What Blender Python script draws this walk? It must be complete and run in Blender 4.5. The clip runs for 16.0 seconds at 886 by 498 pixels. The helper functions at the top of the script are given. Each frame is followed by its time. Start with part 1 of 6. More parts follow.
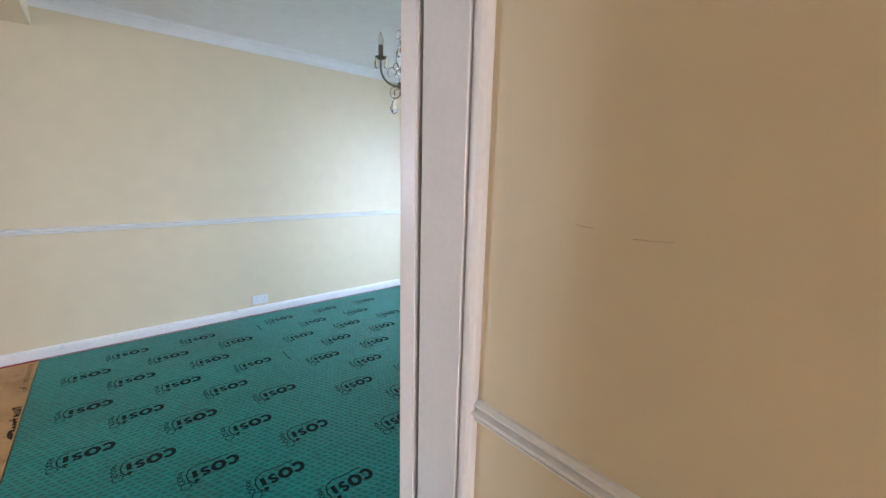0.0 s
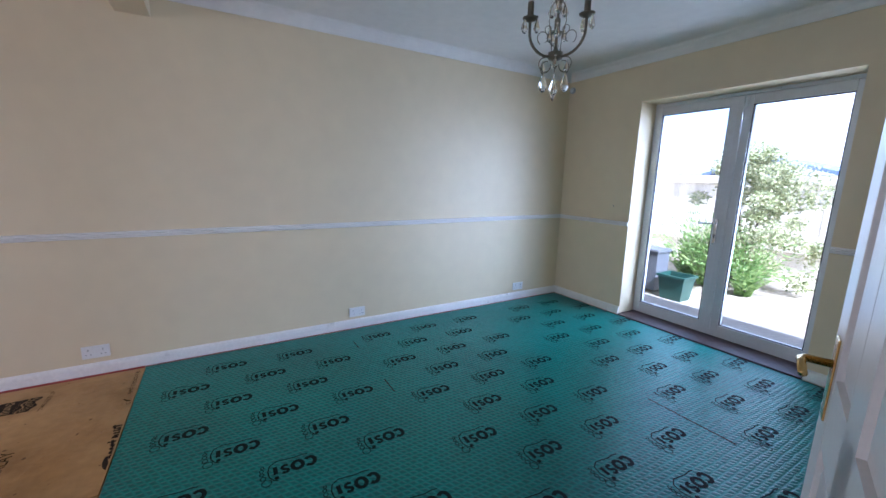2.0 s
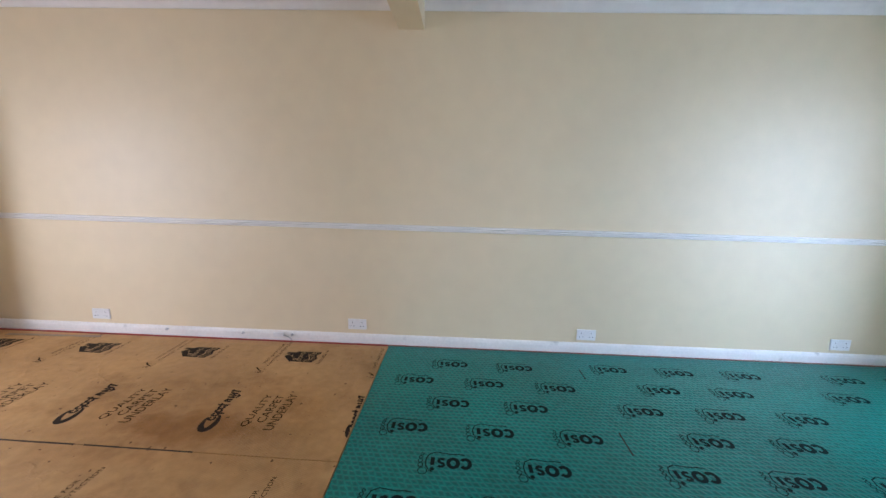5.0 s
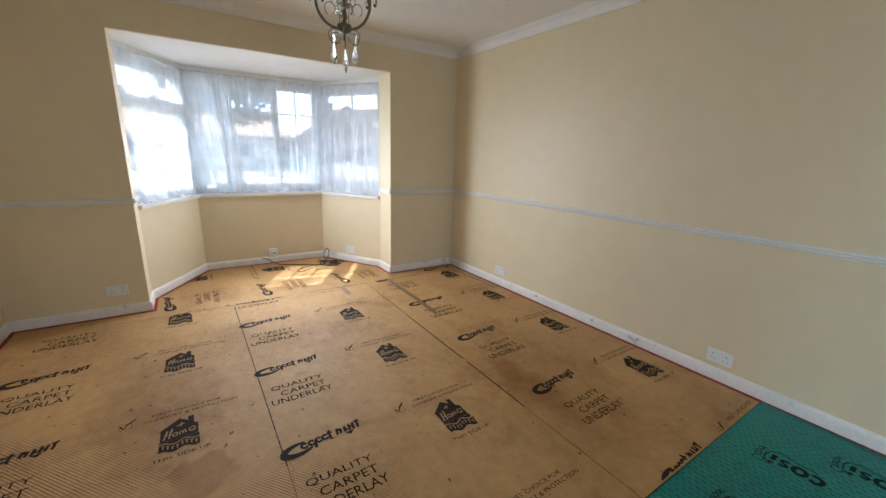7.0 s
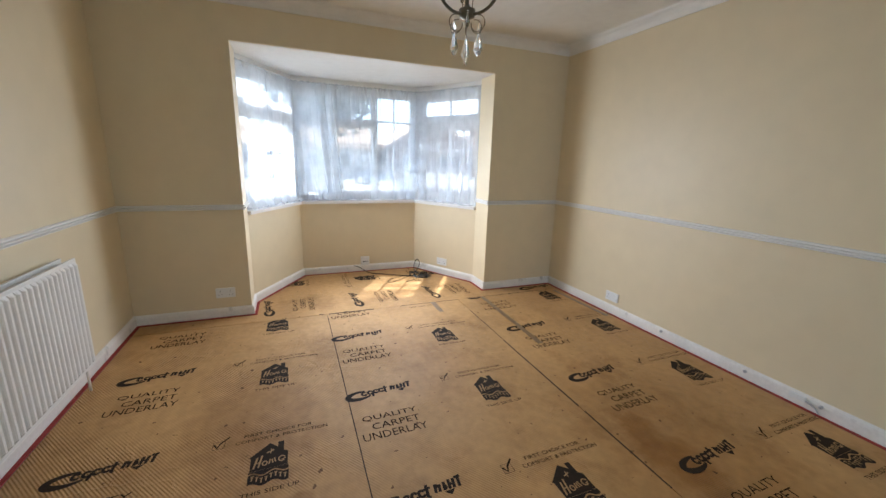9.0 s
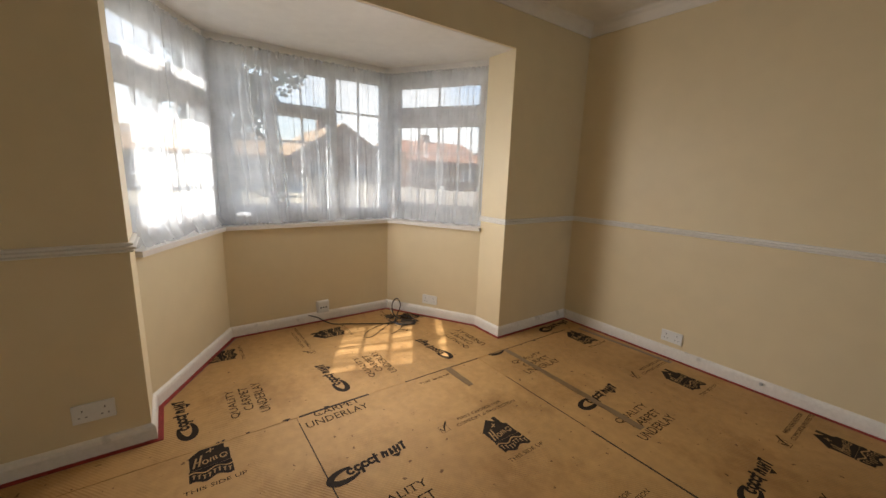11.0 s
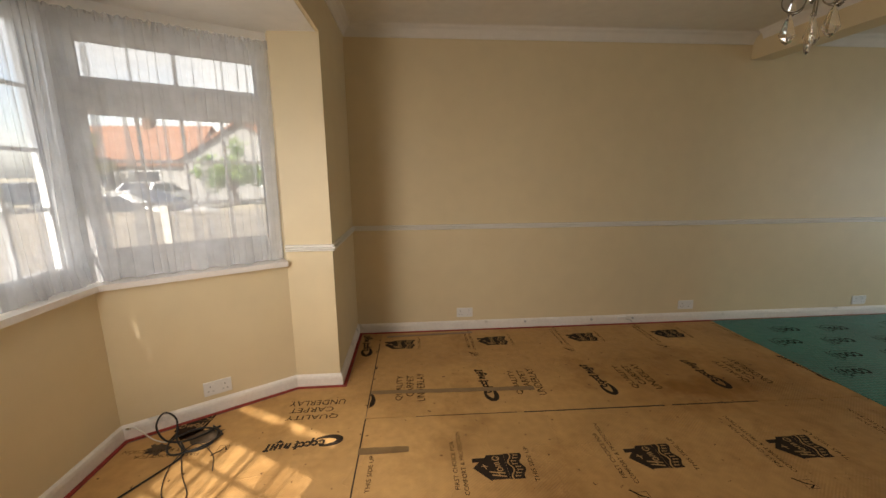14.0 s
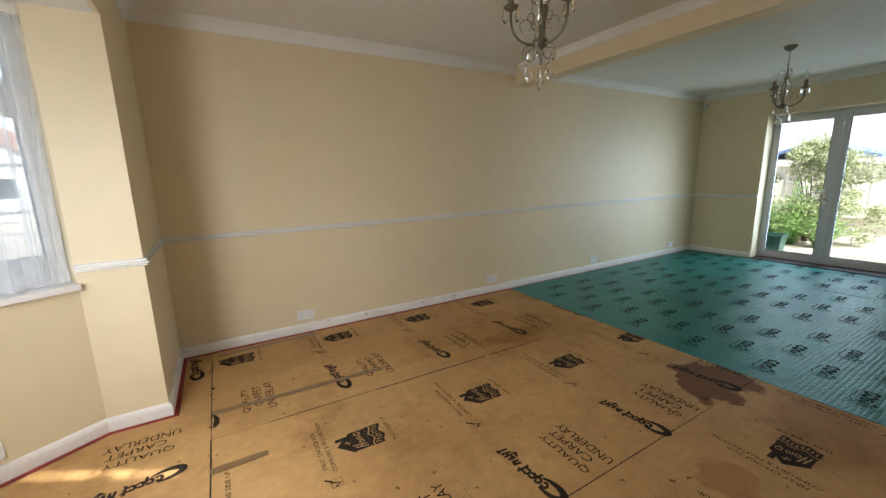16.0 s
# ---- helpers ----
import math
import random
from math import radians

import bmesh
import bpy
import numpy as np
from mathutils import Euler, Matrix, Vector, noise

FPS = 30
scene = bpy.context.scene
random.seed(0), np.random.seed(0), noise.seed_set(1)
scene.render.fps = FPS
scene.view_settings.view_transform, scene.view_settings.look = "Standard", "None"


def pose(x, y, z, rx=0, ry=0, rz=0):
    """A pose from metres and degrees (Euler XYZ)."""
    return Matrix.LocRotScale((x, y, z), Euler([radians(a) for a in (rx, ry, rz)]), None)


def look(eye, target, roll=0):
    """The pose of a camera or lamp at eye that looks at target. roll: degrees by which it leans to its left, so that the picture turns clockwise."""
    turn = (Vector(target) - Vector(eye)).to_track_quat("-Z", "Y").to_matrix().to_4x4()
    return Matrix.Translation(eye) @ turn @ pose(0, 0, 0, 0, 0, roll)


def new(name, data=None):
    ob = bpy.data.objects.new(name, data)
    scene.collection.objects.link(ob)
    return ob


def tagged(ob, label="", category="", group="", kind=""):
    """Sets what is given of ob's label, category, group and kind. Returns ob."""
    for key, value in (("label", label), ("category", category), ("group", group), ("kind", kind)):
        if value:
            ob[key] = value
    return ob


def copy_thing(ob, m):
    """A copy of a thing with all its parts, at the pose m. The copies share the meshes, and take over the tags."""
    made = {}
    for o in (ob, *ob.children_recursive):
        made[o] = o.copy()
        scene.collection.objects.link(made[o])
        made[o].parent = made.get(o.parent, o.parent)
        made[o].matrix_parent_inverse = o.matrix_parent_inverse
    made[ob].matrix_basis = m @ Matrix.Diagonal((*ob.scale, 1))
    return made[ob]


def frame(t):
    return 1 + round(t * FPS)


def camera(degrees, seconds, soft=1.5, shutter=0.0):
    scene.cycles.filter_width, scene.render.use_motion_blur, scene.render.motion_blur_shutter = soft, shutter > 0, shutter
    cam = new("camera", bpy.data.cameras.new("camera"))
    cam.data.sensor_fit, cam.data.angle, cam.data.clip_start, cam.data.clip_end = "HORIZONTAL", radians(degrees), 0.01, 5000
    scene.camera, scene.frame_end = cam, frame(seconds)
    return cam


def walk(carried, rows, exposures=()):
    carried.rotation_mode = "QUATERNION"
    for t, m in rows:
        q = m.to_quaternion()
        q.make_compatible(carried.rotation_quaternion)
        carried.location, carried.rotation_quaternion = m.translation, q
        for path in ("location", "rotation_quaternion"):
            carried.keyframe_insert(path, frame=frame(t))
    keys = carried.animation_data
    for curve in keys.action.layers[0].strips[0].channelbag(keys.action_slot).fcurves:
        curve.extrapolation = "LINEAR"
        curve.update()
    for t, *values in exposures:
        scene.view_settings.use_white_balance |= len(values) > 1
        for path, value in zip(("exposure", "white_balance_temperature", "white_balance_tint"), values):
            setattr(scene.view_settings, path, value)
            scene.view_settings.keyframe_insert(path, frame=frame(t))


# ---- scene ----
cam = camera(98.5, 16.0)
PATH = [
    (0, (0.246, 0.536, 1.407), (1.55, 2.004, 1.025), 1.4),
    (0.5, (0.21, 0.704, 1.376), (1.317, 2.328, 1.003), 1.5),
    (1, (0.189, 0.913, 1.38), (1.209, 2.593, 1.01), 1.5),
    (1.5, (0.222, 1.083, 1.366), (1.22, 2.776, 0.997), 1.4),
    (2, (0.287, 1.215, 1.36), (1.286, 2.908, 0.993), 1.3),
    (2.5, (0.308, 1.346, 1.346), (1.386, 2.991, 0.984), 1.2),
    (3, (0.32, 1.443, 1.346), (1.475, 3.035, 0.983), 1.1),
    (3.5, (0.339, 1.505, 1.341), (1.527, 3.073, 0.983), 0.9),
    (4, (0.341, 1.532, 1.35), (1.466, 3.148, 0.996), 0.9),
    (4.5, (0.328, 1.554, 1.328), (0.917, 3.432, 0.97), 1.2),
    (5, (0.281, 1.598, 1.316), (0.205, 3.563, 0.953), 1.5),
    (7.5, (0.361, 1.702, 1.387), (-1.377, 2.571, 0.916), 1.6),
    (8, (0.339, 1.709, 1.335), (-1.464, 2.454, 0.892), 1.5),
    (8.5, (0.227, 1.742, 1.352), (-1.587, 2.449, 0.893), 1.3),
    (9, (-0.044, 1.695, 1.357), (-1.853, 2.421, 0.906), 1.7),
    (11.5, (-1.818, 1.44, 1.287), (-3.237, 2.797, 0.904), 1.6),
    (12, (-2.175, 1.396, 1.328), (-3.343, 2.973, 0.94), 1.3),
    (12.5, (-2.482, 1.343, 1.343), (-3.361, 3.097, 0.958), 0.9),
    (13, (-2.702, 1.31, 1.356), (-3.268, 3.189, 0.967), 0.3),
    (13.5, (-2.88, 1.258, 1.377), (-3.093, 3.209, 0.994), -0.1),
    (14, (-3.052, 1.186, 1.394), (-2.9, 3.142, 1.007), -0.4),
    (14.5, (-3.134, 1.096, 1.386), (-2.684, 3.007, 1.006), -0.8),
    (15, (-3.157, 1.029, 1.384), (-2.496, 2.878, 1.002), -1.1),
    (15.5, (-3.159, 0.99, 1.386), (-2.317, 2.762, 0.999), -1.3),
    (16, (-3.174, 0.976, 1.373), (-2.185, 2.673, 0.992), -1.4),
]
EXPOSURES = [(0, 2.6, 5150, 17.5), (0.8, 2.52, 4980, 20), (1.4, 2.12, 4920, 22.5), (2.2, 1.95, 4930, 24.5), (4.0, 1.92, 4930, 24.5), (4.6, 2.0, 5050, 24), (5, 2.36, 5200, 20), (7.5, 1.9, 5330, 9.5), (9, 1.9, 5300, 9.5), (11.5, 0.99, 6850, 14), (13, 0.90, 7050, 14.5), (14.5, 1.28, 7150, 14.5), (16, 1.65, 5850, 9)]
walk(cam, [(t, look(eye, target, roll)) for t, eye, target, roll in PATH], EXPOSURES)

# ---- world and light ----
SUN_DIR = Vector((0.27, 0.96, -1.07)).normalized()      # the way the sunlight travels
world = bpy.data.worlds.new("sky")
scene.world = world
world.use_nodes = True
wn = world.node_tree
sky = wn.nodes.new("ShaderNodeTexSky")
sky.sky_type, sky.sun_disc = "NISHITA", False
sky.sun_elevation, sky.sun_rotation = radians(47.0), math.atan2(-SUN_DIR.x, -SUN_DIR.y)
sky.air_density, sky.dust_density, sky.ozone_density = 1.0, 2.0, 1.5
# broken white cloud over the whole sky
grey = wn.nodes.new("ShaderNodeRGBToBW")
wn.links.new(sky.outputs[0], grey.inputs[0])
lift = wn.nodes.new("ShaderNodeMath")
lift.operation, lift.inputs[1].default_value = "MULTIPLY", 1.5
wn.links.new(grey.outputs[0], lift.inputs[0])
way = wn.nodes.new("ShaderNodeTexCoord")
cloud = wn.nodes.new("ShaderNodeTexNoise")
cloud.inputs["Scale"].default_value, cloud.inputs["Detail"].default_value = 3.2, 7
wn.links.new(way.outputs["Generated"], cloud.inputs["Vector"])
cover = wn.nodes.new("ShaderNodeMapRange")
cover.inputs[1].default_value, cover.inputs[2].default_value = 0.38, 0.58
cover.inputs[3].default_value, cover.inputs[4].default_value = 0.12, 0.95
wn.links.new(cloud.outputs[0], cover.inputs[0])
blend = wn.nodes.new("ShaderNodeMix")
blend.data_type = "RGBA"
wn.links.new(cover.outputs[0], blend.inputs[0])
wn.links.new(sky.outputs[0], blend.inputs[6])
wn.links.new(lift.outputs[0], blend.inputs[7])
wn.links.new(blend.outputs[2], wn.nodes["Background"].inputs[0])
wn.nodes["Background"].inputs[1].default_value = 0.15
sun = new("sun", bpy.data.lights.new("sun", "SUN"))
sun.data.energy, sun.data.angle, sun.data.color = 5.0, radians(0.6), (1.0, 0.95, 0.86)
sun.matrix_basis = look((-10, -30, 40), Vector((-10, -30, 40)) + SUN_DIR)


def opening_light(name, place, target, width, height, watts, colour, spread=180):
    """An area lamp in a window's opening, standing in for the sky's light."""
    l = new(name, bpy.data.lights.new(name, "AREA"))
    l.data.shape, l.data.size, l.data.size_y = "RECTANGLE", width, height
    l.data.energy, l.data.color, l.data.spread = watts, colour, radians(spread)
    l.matrix_basis = look(place, target)
    return l


opening_light("skylight_garden_door", (4.22, 2.815, 1.12), (2.55, 4.30, 0.75), 1.35, 1.8, 5.6, (0.80, 0.91, 1.0), 94)
opening_light("skylight_garden_floor", (4.23, 2.815, 1.12), (1.5, 2.4, 0.3), 1.35, 1.8, 4.6, (0.72, 0.87, 1.0), 170)
opening_light("skylight_bay_front", (-4.48, 2.46, 1.32), (-1.0, 2.46, 0.0), 1.15, 0.8, 2.6, (1.0, 0.965, 0.91), 115)
opening_light("skylight_bay_south", (-4.33, 1.80, 1.38), (-2.3, 4.45, 0.35), 0.5, 0.85, 3.9, (1.0, 0.95, 0.88), 115)
opening_light("skylight_bay_north", (-4.33, 3.12, 1.38), (-2.0, 0.48, 0.35), 0.5, 0.85, 3.4, (1.0, 0.965, 0.91), 115)
# added to brighten the hall; its source there is assumed
opening_light("fill_light_hall", (0.35, -2.62, 1.15), (0.5, 1.0, 1.1), 0.6, 1.8, 4.9, (1.0, 0.92, 0.82))

# ---- materials ----
def material(name, color, rough=0.6, metal=0.0, var=0.12, scale=3.0, bump=0.0, bump_scale=60.0, spec=0.5, per_object=0.0):
    """A painted or plain surface: colour with broad and fine variation, and a fine relief."""
    m = bpy.data.materials.new(name)
    m.use_nodes = True
    nt = m.node_tree
    b = nt.nodes["Principled BSDF"]
    b.inputs["Roughness"].default_value, b.inputs["Metallic"].default_value = rough, metal
    b.inputs["Specular IOR Level"].default_value = spec
    tc = nt.nodes.new("ShaderNodeTexCoord")
    n1 = nt.nodes.new("ShaderNodeTexNoise")
    n1.inputs["Scale"].default_value, n1.inputs["Detail"].default_value = scale, 5
    n2 = nt.nodes.new("ShaderNodeTexNoise")
    n2.inputs["Scale"].default_value, n2.inputs["Detail"].default_value = scale * 14, 3
    add = nt.nodes.new("ShaderNodeMath")
    add.operation = "ADD"
    nt.links.new(tc.outputs["Object"], n1.inputs["Vector"])
    nt.links.new(tc.outputs["Object"], n2.inputs["Vector"])
    nt.links.new(n1.outputs[0], add.inputs[0])
    nt.links.new(n2.outputs[0], add.inputs[1])
    mr = nt.nodes.new("ShaderNodeMapRange")
    mr.inputs[1].default_value, mr.inputs[2].default_value = 0.7, 1.3
    mr.inputs[3].default_value, mr.inputs[4].default_value = 1 - var, 1 + var
    nt.links.new(add.outputs[0], mr.inputs[0])
    last = mr.outputs[0]
    if per_object:
        oi = nt.nodes.new("ShaderNodeObjectInfo")
        m2 = nt.nodes.new("ShaderNodeMapRange")
        m2.inputs[3].default_value, m2.inputs[4].default_value = 1 - per_object, 1 + per_object
        nt.links.new(oi.outputs["Random"], m2.inputs[0])
        mu = nt.nodes.new("ShaderNodeMath")
        mu.operation = "MULTIPLY"
        nt.links.new(last, mu.inputs[0])
        nt.links.new(m2.outputs[0], mu.inputs[1])
        last = mu.outputs[0]
    vm = nt.nodes.new("ShaderNodeVectorMath")
    vm.operation = "SCALE"
    vm.inputs[0].default_value = color
    nt.links.new(last, vm.inputs["Scale"])
    nt.links.new(vm.outputs[0], b.inputs["Base Color"])
    if bump:
        n3 = nt.nodes.new("ShaderNodeTexNoise")
        n3.inputs["Scale"].default_value, n3.inputs["Detail"].default_value = bump_scale, 4
        nt.links.new(tc.outputs["Object"], n3.inputs["Vector"])
        bp = nt.nodes.new("ShaderNodeBump")
        bp.inputs["Strength"].default_value, bp.inputs["Distance"].default_value = bump, 0.004
        nt.links.new(n3.outputs[0], bp.inputs["Height"])
        nt.links.new(bp.outputs[0], b.inputs["Normal"])
    return m


def nodes_of(m):
    nt = m.node_tree
    return nt, nt.nodes["Principled BSDF"]


def wallpaper():
    """Cream painted lining paper: faint upright ribs, roller stipple and patched paint."""
    m = material("cream_wall_paint", (0.725, 0.616, 0.412), 0.5, 0, 0.03, 0.5)
    nt, b = nodes_of(m)
    tc = nt.nodes.new("ShaderNodeTexCoord")
    mp = nt.nodes.new("ShaderNodeMapping")
    mp.inputs["Scale"].default_value = (60, 60, 2.5)
    n = nt.nodes.new("ShaderNodeTexNoise")
    n.inputs["Scale"].default_value, n.inputs["Detail"].default_value = 1.0, 4
    n2 = nt.nodes.new("ShaderNodeTexNoise")
    n2.inputs["Scale"].default_value, n2.inputs["Detail"].default_value = 1.3, 6
    mix = nt.nodes.new("ShaderNodeMath")
    mix.operation = "MULTIPLY_ADD"
    mix.inputs[1].default_value = 2.0
    bp = nt.nodes.new("ShaderNodeBump")
    bp.inputs["Strength"].default_value, bp.inputs["Distance"].default_value = 0.10, 0.002
    nt.links.new(tc.outputs["Object"], mp.inputs[0])
    nt.links.new(mp.outputs[0], n.inputs["Vector"])
    nt.links.new(tc.outputs["Object"], n2.inputs["Vector"])
    nt.links.new(n2.outputs[0], mix.inputs[0])
    nt.links.new(n.outputs[0], mix.inputs[2])
    nt.links.new(mix.outputs[0], bp.inputs["Height"])
    nt.links.new(bp.outputs[0], b.inputs["Normal"])
    return m


def chain(nt, *steps):
    """Math nodes one after another: (operation, second input or None, third)."""
    out = None
    for op, a, c in steps:
        n = nt.nodes.new("ShaderNodeMath")
        n.operation = op
        for i, v in enumerate((a, c)):
            if v is None:
                continue
            if isinstance(v, (int, float)):
                n.inputs[i].default_value = v
            else:
                nt.links.new(v, n.inputs[i])
        out = n.outputs[0]
    return out


def green_underlay():
    """Green foam underlay: rounded pads pressed in rows, the film between them paler."""
    m = material("green_underlay_film", (0.006, 0.156, 0.136), 0.36, 0, 0.22, 1.6, spec=0.36)
    nt, b = nodes_of(m)
    tc = nt.nodes.new("ShaderNodeTexCoord")
    sep = nt.nodes.new("ShaderNodeSeparateXYZ")
    nt.links.new(tc.outputs["Object"], sep.inputs[0])
    row = chain(nt, ("MULTIPLY", sep.outputs[1], 34.0))
    col = chain(nt, ("ADD", chain(nt, ("MULTIPLY", sep.outputs[0], 33.0)), chain(nt, ("MULTIPLY", row, 0.5))))
    mp = nt.nodes.new("ShaderNodeCombineXYZ")
    nt.links.new(col, mp.inputs[0])
    nt.links.new(row, mp.inputs[1])
    v = nt.nodes.new("ShaderNodeTexVoronoi")
    v.feature, v.voronoi_dimensions = "DISTANCE_TO_EDGE", "2D"
    v.inputs["Scale"].default_value, v.inputs["Randomness"].default_value = 1.0, 0.30
    nt.links.new(mp.outputs[0], v.inputs["Vector"])
    pad = nt.nodes.new("ShaderNodeMapRange")
    pad.inputs[1].default_value, pad.inputs[2].default_value = 0.06, 0.30
    nt.links.new(v.outputs["Distance"], pad.inputs[0])
    mix = nt.nodes.new("ShaderNodeMix")
    mix.data_type, mix.blend_type = "RGBA", "MULTIPLY"
    mix.inputs[0].default_value = 1.0
    old = b.inputs["Base Color"].links[0].from_socket
    ramp = nt.nodes.new("ShaderNodeValToRGB")
    ramp.color_ramp.elements[0].color = (1.75, 1.38, 1.36, 1)
    ramp.color_ramp.elements[1].color = (0.82, 0.86, 0.86, 1)
    nt.links.new(pad.outputs[0], ramp.inputs[0])
    nt.links.new(old, mix.inputs[6])
    nt.links.new(ramp.outputs[0], mix.inputs[7])
    nt.links.new(mix.outputs[2], b.inputs["Base Color"])
    bp = nt.nodes.new("ShaderNodeBump")
    bp.inputs["Strength"].default_value, bp.inputs["Distance"].default_value = 0.5, 0.003
    nt.links.new(pad.outputs[0], bp.inputs["Height"])
    nt.links.new(bp.outputs[0], b.inputs["Normal"])
    return m


def stained(nt, tc, places, colour_in):
    """Darken a colour inside ragged patches: (x, y, radius x, radius y, strength, edge)."""
    warp = nt.nodes.new("ShaderNodeTexNoise")
    warp.inputs["Scale"].default_value, warp.inputs["Detail"].default_value = 7.0, 6
    nt.links.new(tc.outputs["Object"], warp.inputs["Vector"])
    sep = nt.nodes.new("ShaderNodeSeparateXYZ")
    nt.links.new(tc.outputs["Object"], sep.inputs[0])
    out = colour_in
    for x, y, rx, ry, tint, edge in places:
        dx = chain(nt, ("SUBTRACT", sep.outputs[0], x))
        dx = chain(nt, ("DIVIDE", dx, rx))
        dy = chain(nt, ("SUBTRACT", sep.outputs[1], y))
        dy = chain(nt, ("DIVIDE", dy, ry))
        r = chain(nt, ("ADD", chain(nt, ("MULTIPLY", dx, dx)), chain(nt, ("MULTIPLY", dy, dy))))
        r = chain(nt, ("ADD", r, chain(nt, ("MULTIPLY", chain(nt, ("SUBTRACT", warp.outputs[0], 0.5)), 3.2))))
        mr = nt.nodes.new("ShaderNodeMapRange")
        mr.inputs[1].default_value, mr.inputs[2].default_value = 1.0 - edge, 1.0 + edge
        mr.inputs[3].default_value, mr.inputs[4].default_value = 1.0, 0.0
        nt.links.new(r, mr.inputs[0])
        mix = nt.nodes.new("ShaderNodeMix")
        mix.data_type, mix.blend_type = "RGBA", "MULTIPLY"
        mix.inputs[7].default_value = (*tint, 1)
        nt.links.new(mr.outputs[0], mix.inputs[0])
        nt.links.new(out, mix.inputs[6])
        out = mix.outputs[2]
    return out


def kraft_underlay():
    """Brown kraft paper on ribbed underlay, creased and water-stained."""
    m = material("brown_kraft_paper", (0.50, 0.296, 0.115), 0.62, 0, 0.13, 1.4, spec=0.3)
    nt, b = nodes_of(m)
    tc = nt.nodes.new("ShaderNodeTexCoord")
    old = b.inputs["Base Color"].links[0].from_socket
    out = stained(nt, tc, ((-0.50, 2.08, 0.30, 0.22, (0.36, 0.25, 0.14), 0.12), (-1.12, 3.33, 0.30, 0.13, (0.74, 0.64, 0.50), 0.6),
                           (-1.0, 3.42, 0.8, 0.4, (0.84, 0.78, 0.68), 0.8), (-1.95, 1.45, 0.5, 0.30, (0.80, 0.76, 0.72), 0.5),
                           (-2.35, 2.5, 0.5, 0.25, (0.86, 0.82, 0.78), 0.7), (-0.55, 1.5, 0.35, 0.25, (0.82, 0.76, 0.70), 0.5), (-1.35, 1.62, 0.13, 0.12, (0.80, 0.74, 0.66), 0.25), (-0.78, 1.98, 0.05, 0.04, (0.50, 0.38, 0.26), 0.3)), old)
    speck = nt.nodes.new("ShaderNodeTexNoise")
    speck.inputs["Scale"].default_value, speck.inputs["Detail"].default_value = 26.0, 2
    nt.links.new(tc.outputs["Object"], speck.inputs["Vector"])
    sm = nt.nodes.new("ShaderNodeMapRange")
    sm.inputs[1].default_value, sm.inputs[2].default_value = 0.70, 0.73
    nt.links.new(speck.outputs[0], sm.inputs[0])
    grime = nt.nodes.new("ShaderNodeTexNoise")
    grime.inputs["Scale"].default_value, grime.inputs["Detail"].default_value, grime.inputs["Roughness"].default_value = 2.3, 9, 0.7
    nt.links.new(tc.outputs["Object"], grime.inputs["Vector"])
    gm = nt.nodes.new("ShaderNodeMapRange")
    gm.inputs[1].default_value, gm.inputs[2].default_value = 0.51, 0.64
    gm.inputs[4].default_value = 0.72
    nt.links.new(grime.outputs[0], gm.inputs[0])
    for fac, tint in ((sm.outputs[0], (0.35, 0.30, 0.26, 1)), (gm.outputs[0], (0.74, 0.68, 0.60, 1))):
        mx = nt.nodes.new("ShaderNodeMix")
        mx.data_type, mx.blend_type = "RGBA", "MULTIPLY"
        mx.inputs[7].default_value = tint
        nt.links.new(fac, mx.inputs[0])
        nt.links.new(out, mx.inputs[6])
        out = mx.outputs[2]
    nt.links.new(out, b.inputs["Base Color"])
    mp = nt.nodes.new("ShaderNodeMapping")
    mp.inputs["Rotation"].default_value = (0, 0, radians(52))
    w = nt.nodes.new("ShaderNodeTexWave")
    w.inputs["Scale"].default_value, w.inputs["Distortion"].default_value, w.inputs["Detail"].default_value = 27.0, 0.6, 2
    mask = nt.nodes.new("ShaderNodeTexNoise")
    mask.inputs["Scale"].default_value, mask.inputs["Detail"].default_value = 1.7, 3
    crease = nt.nodes.new("ShaderNodeTexNoise")
    crease.inputs["Scale"].default_value, crease.inputs["Detail"].default_value = 5.0, 8
    nt.links.new(tc.outputs["Object"], mp.inputs[0])
    nt.links.new(mp.outputs[0], w.inputs["Vector"])
    nt.links.new(tc.outputs["Object"], mask.inputs["Vector"])
    nt.links.new(tc.outputs["Object"], crease.inputs["Vector"])
    zone = nt.nodes.new("ShaderNodeMapRange")
    zone.inputs[1].default_value, zone.inputs[2].default_value = 0.44, 0.60
    zone.inputs[3].default_value, zone.inputs[4].default_value = 0.04, 0.5
    nt.links.new(mask.outputs[0], zone.inputs[0])
    rib = chain(nt, ("MULTIPLY", w.outputs[1], zone.outputs[0]))
    warp = nt.nodes.new("ShaderNodeVectorMath")
    warp.operation = "MULTIPLY_ADD"
    warp.inputs[1].default_value = (0.5, 0.5, 0.0)
    nt.links.new(crease.outputs["Color"], warp.inputs[0])
    nt.links.new(tc.outputs["Object"], warp.inputs[2])
    fold = nt.nodes.new("ShaderNodeTexVoronoi")
    fold.feature, fold.voronoi_dimensions = "DISTANCE_TO_EDGE", "2D"
    fold.inputs["Scale"].default_value = 1.9
    nt.links.new(warp.outputs[0], fold.inputs["Vector"])
    ridge = nt.nodes.new("ShaderNodeMapRange")
    ridge.inputs[1].default_value, ridge.inputs[2].default_value = 0.0, 0.035
    ridge.inputs[3].default_value, ridge.inputs[4].default_value = 1.0, 0.0
    nt.links.new(fold.outputs["Distance"], ridge.inputs[0])
    rib = chain(nt, ("ADD", rib, chain(nt, ("MULTIPLY", chain(nt, ("MULTIPLY", ridge.outputs[0], zone.outputs[0])), 1.3))))
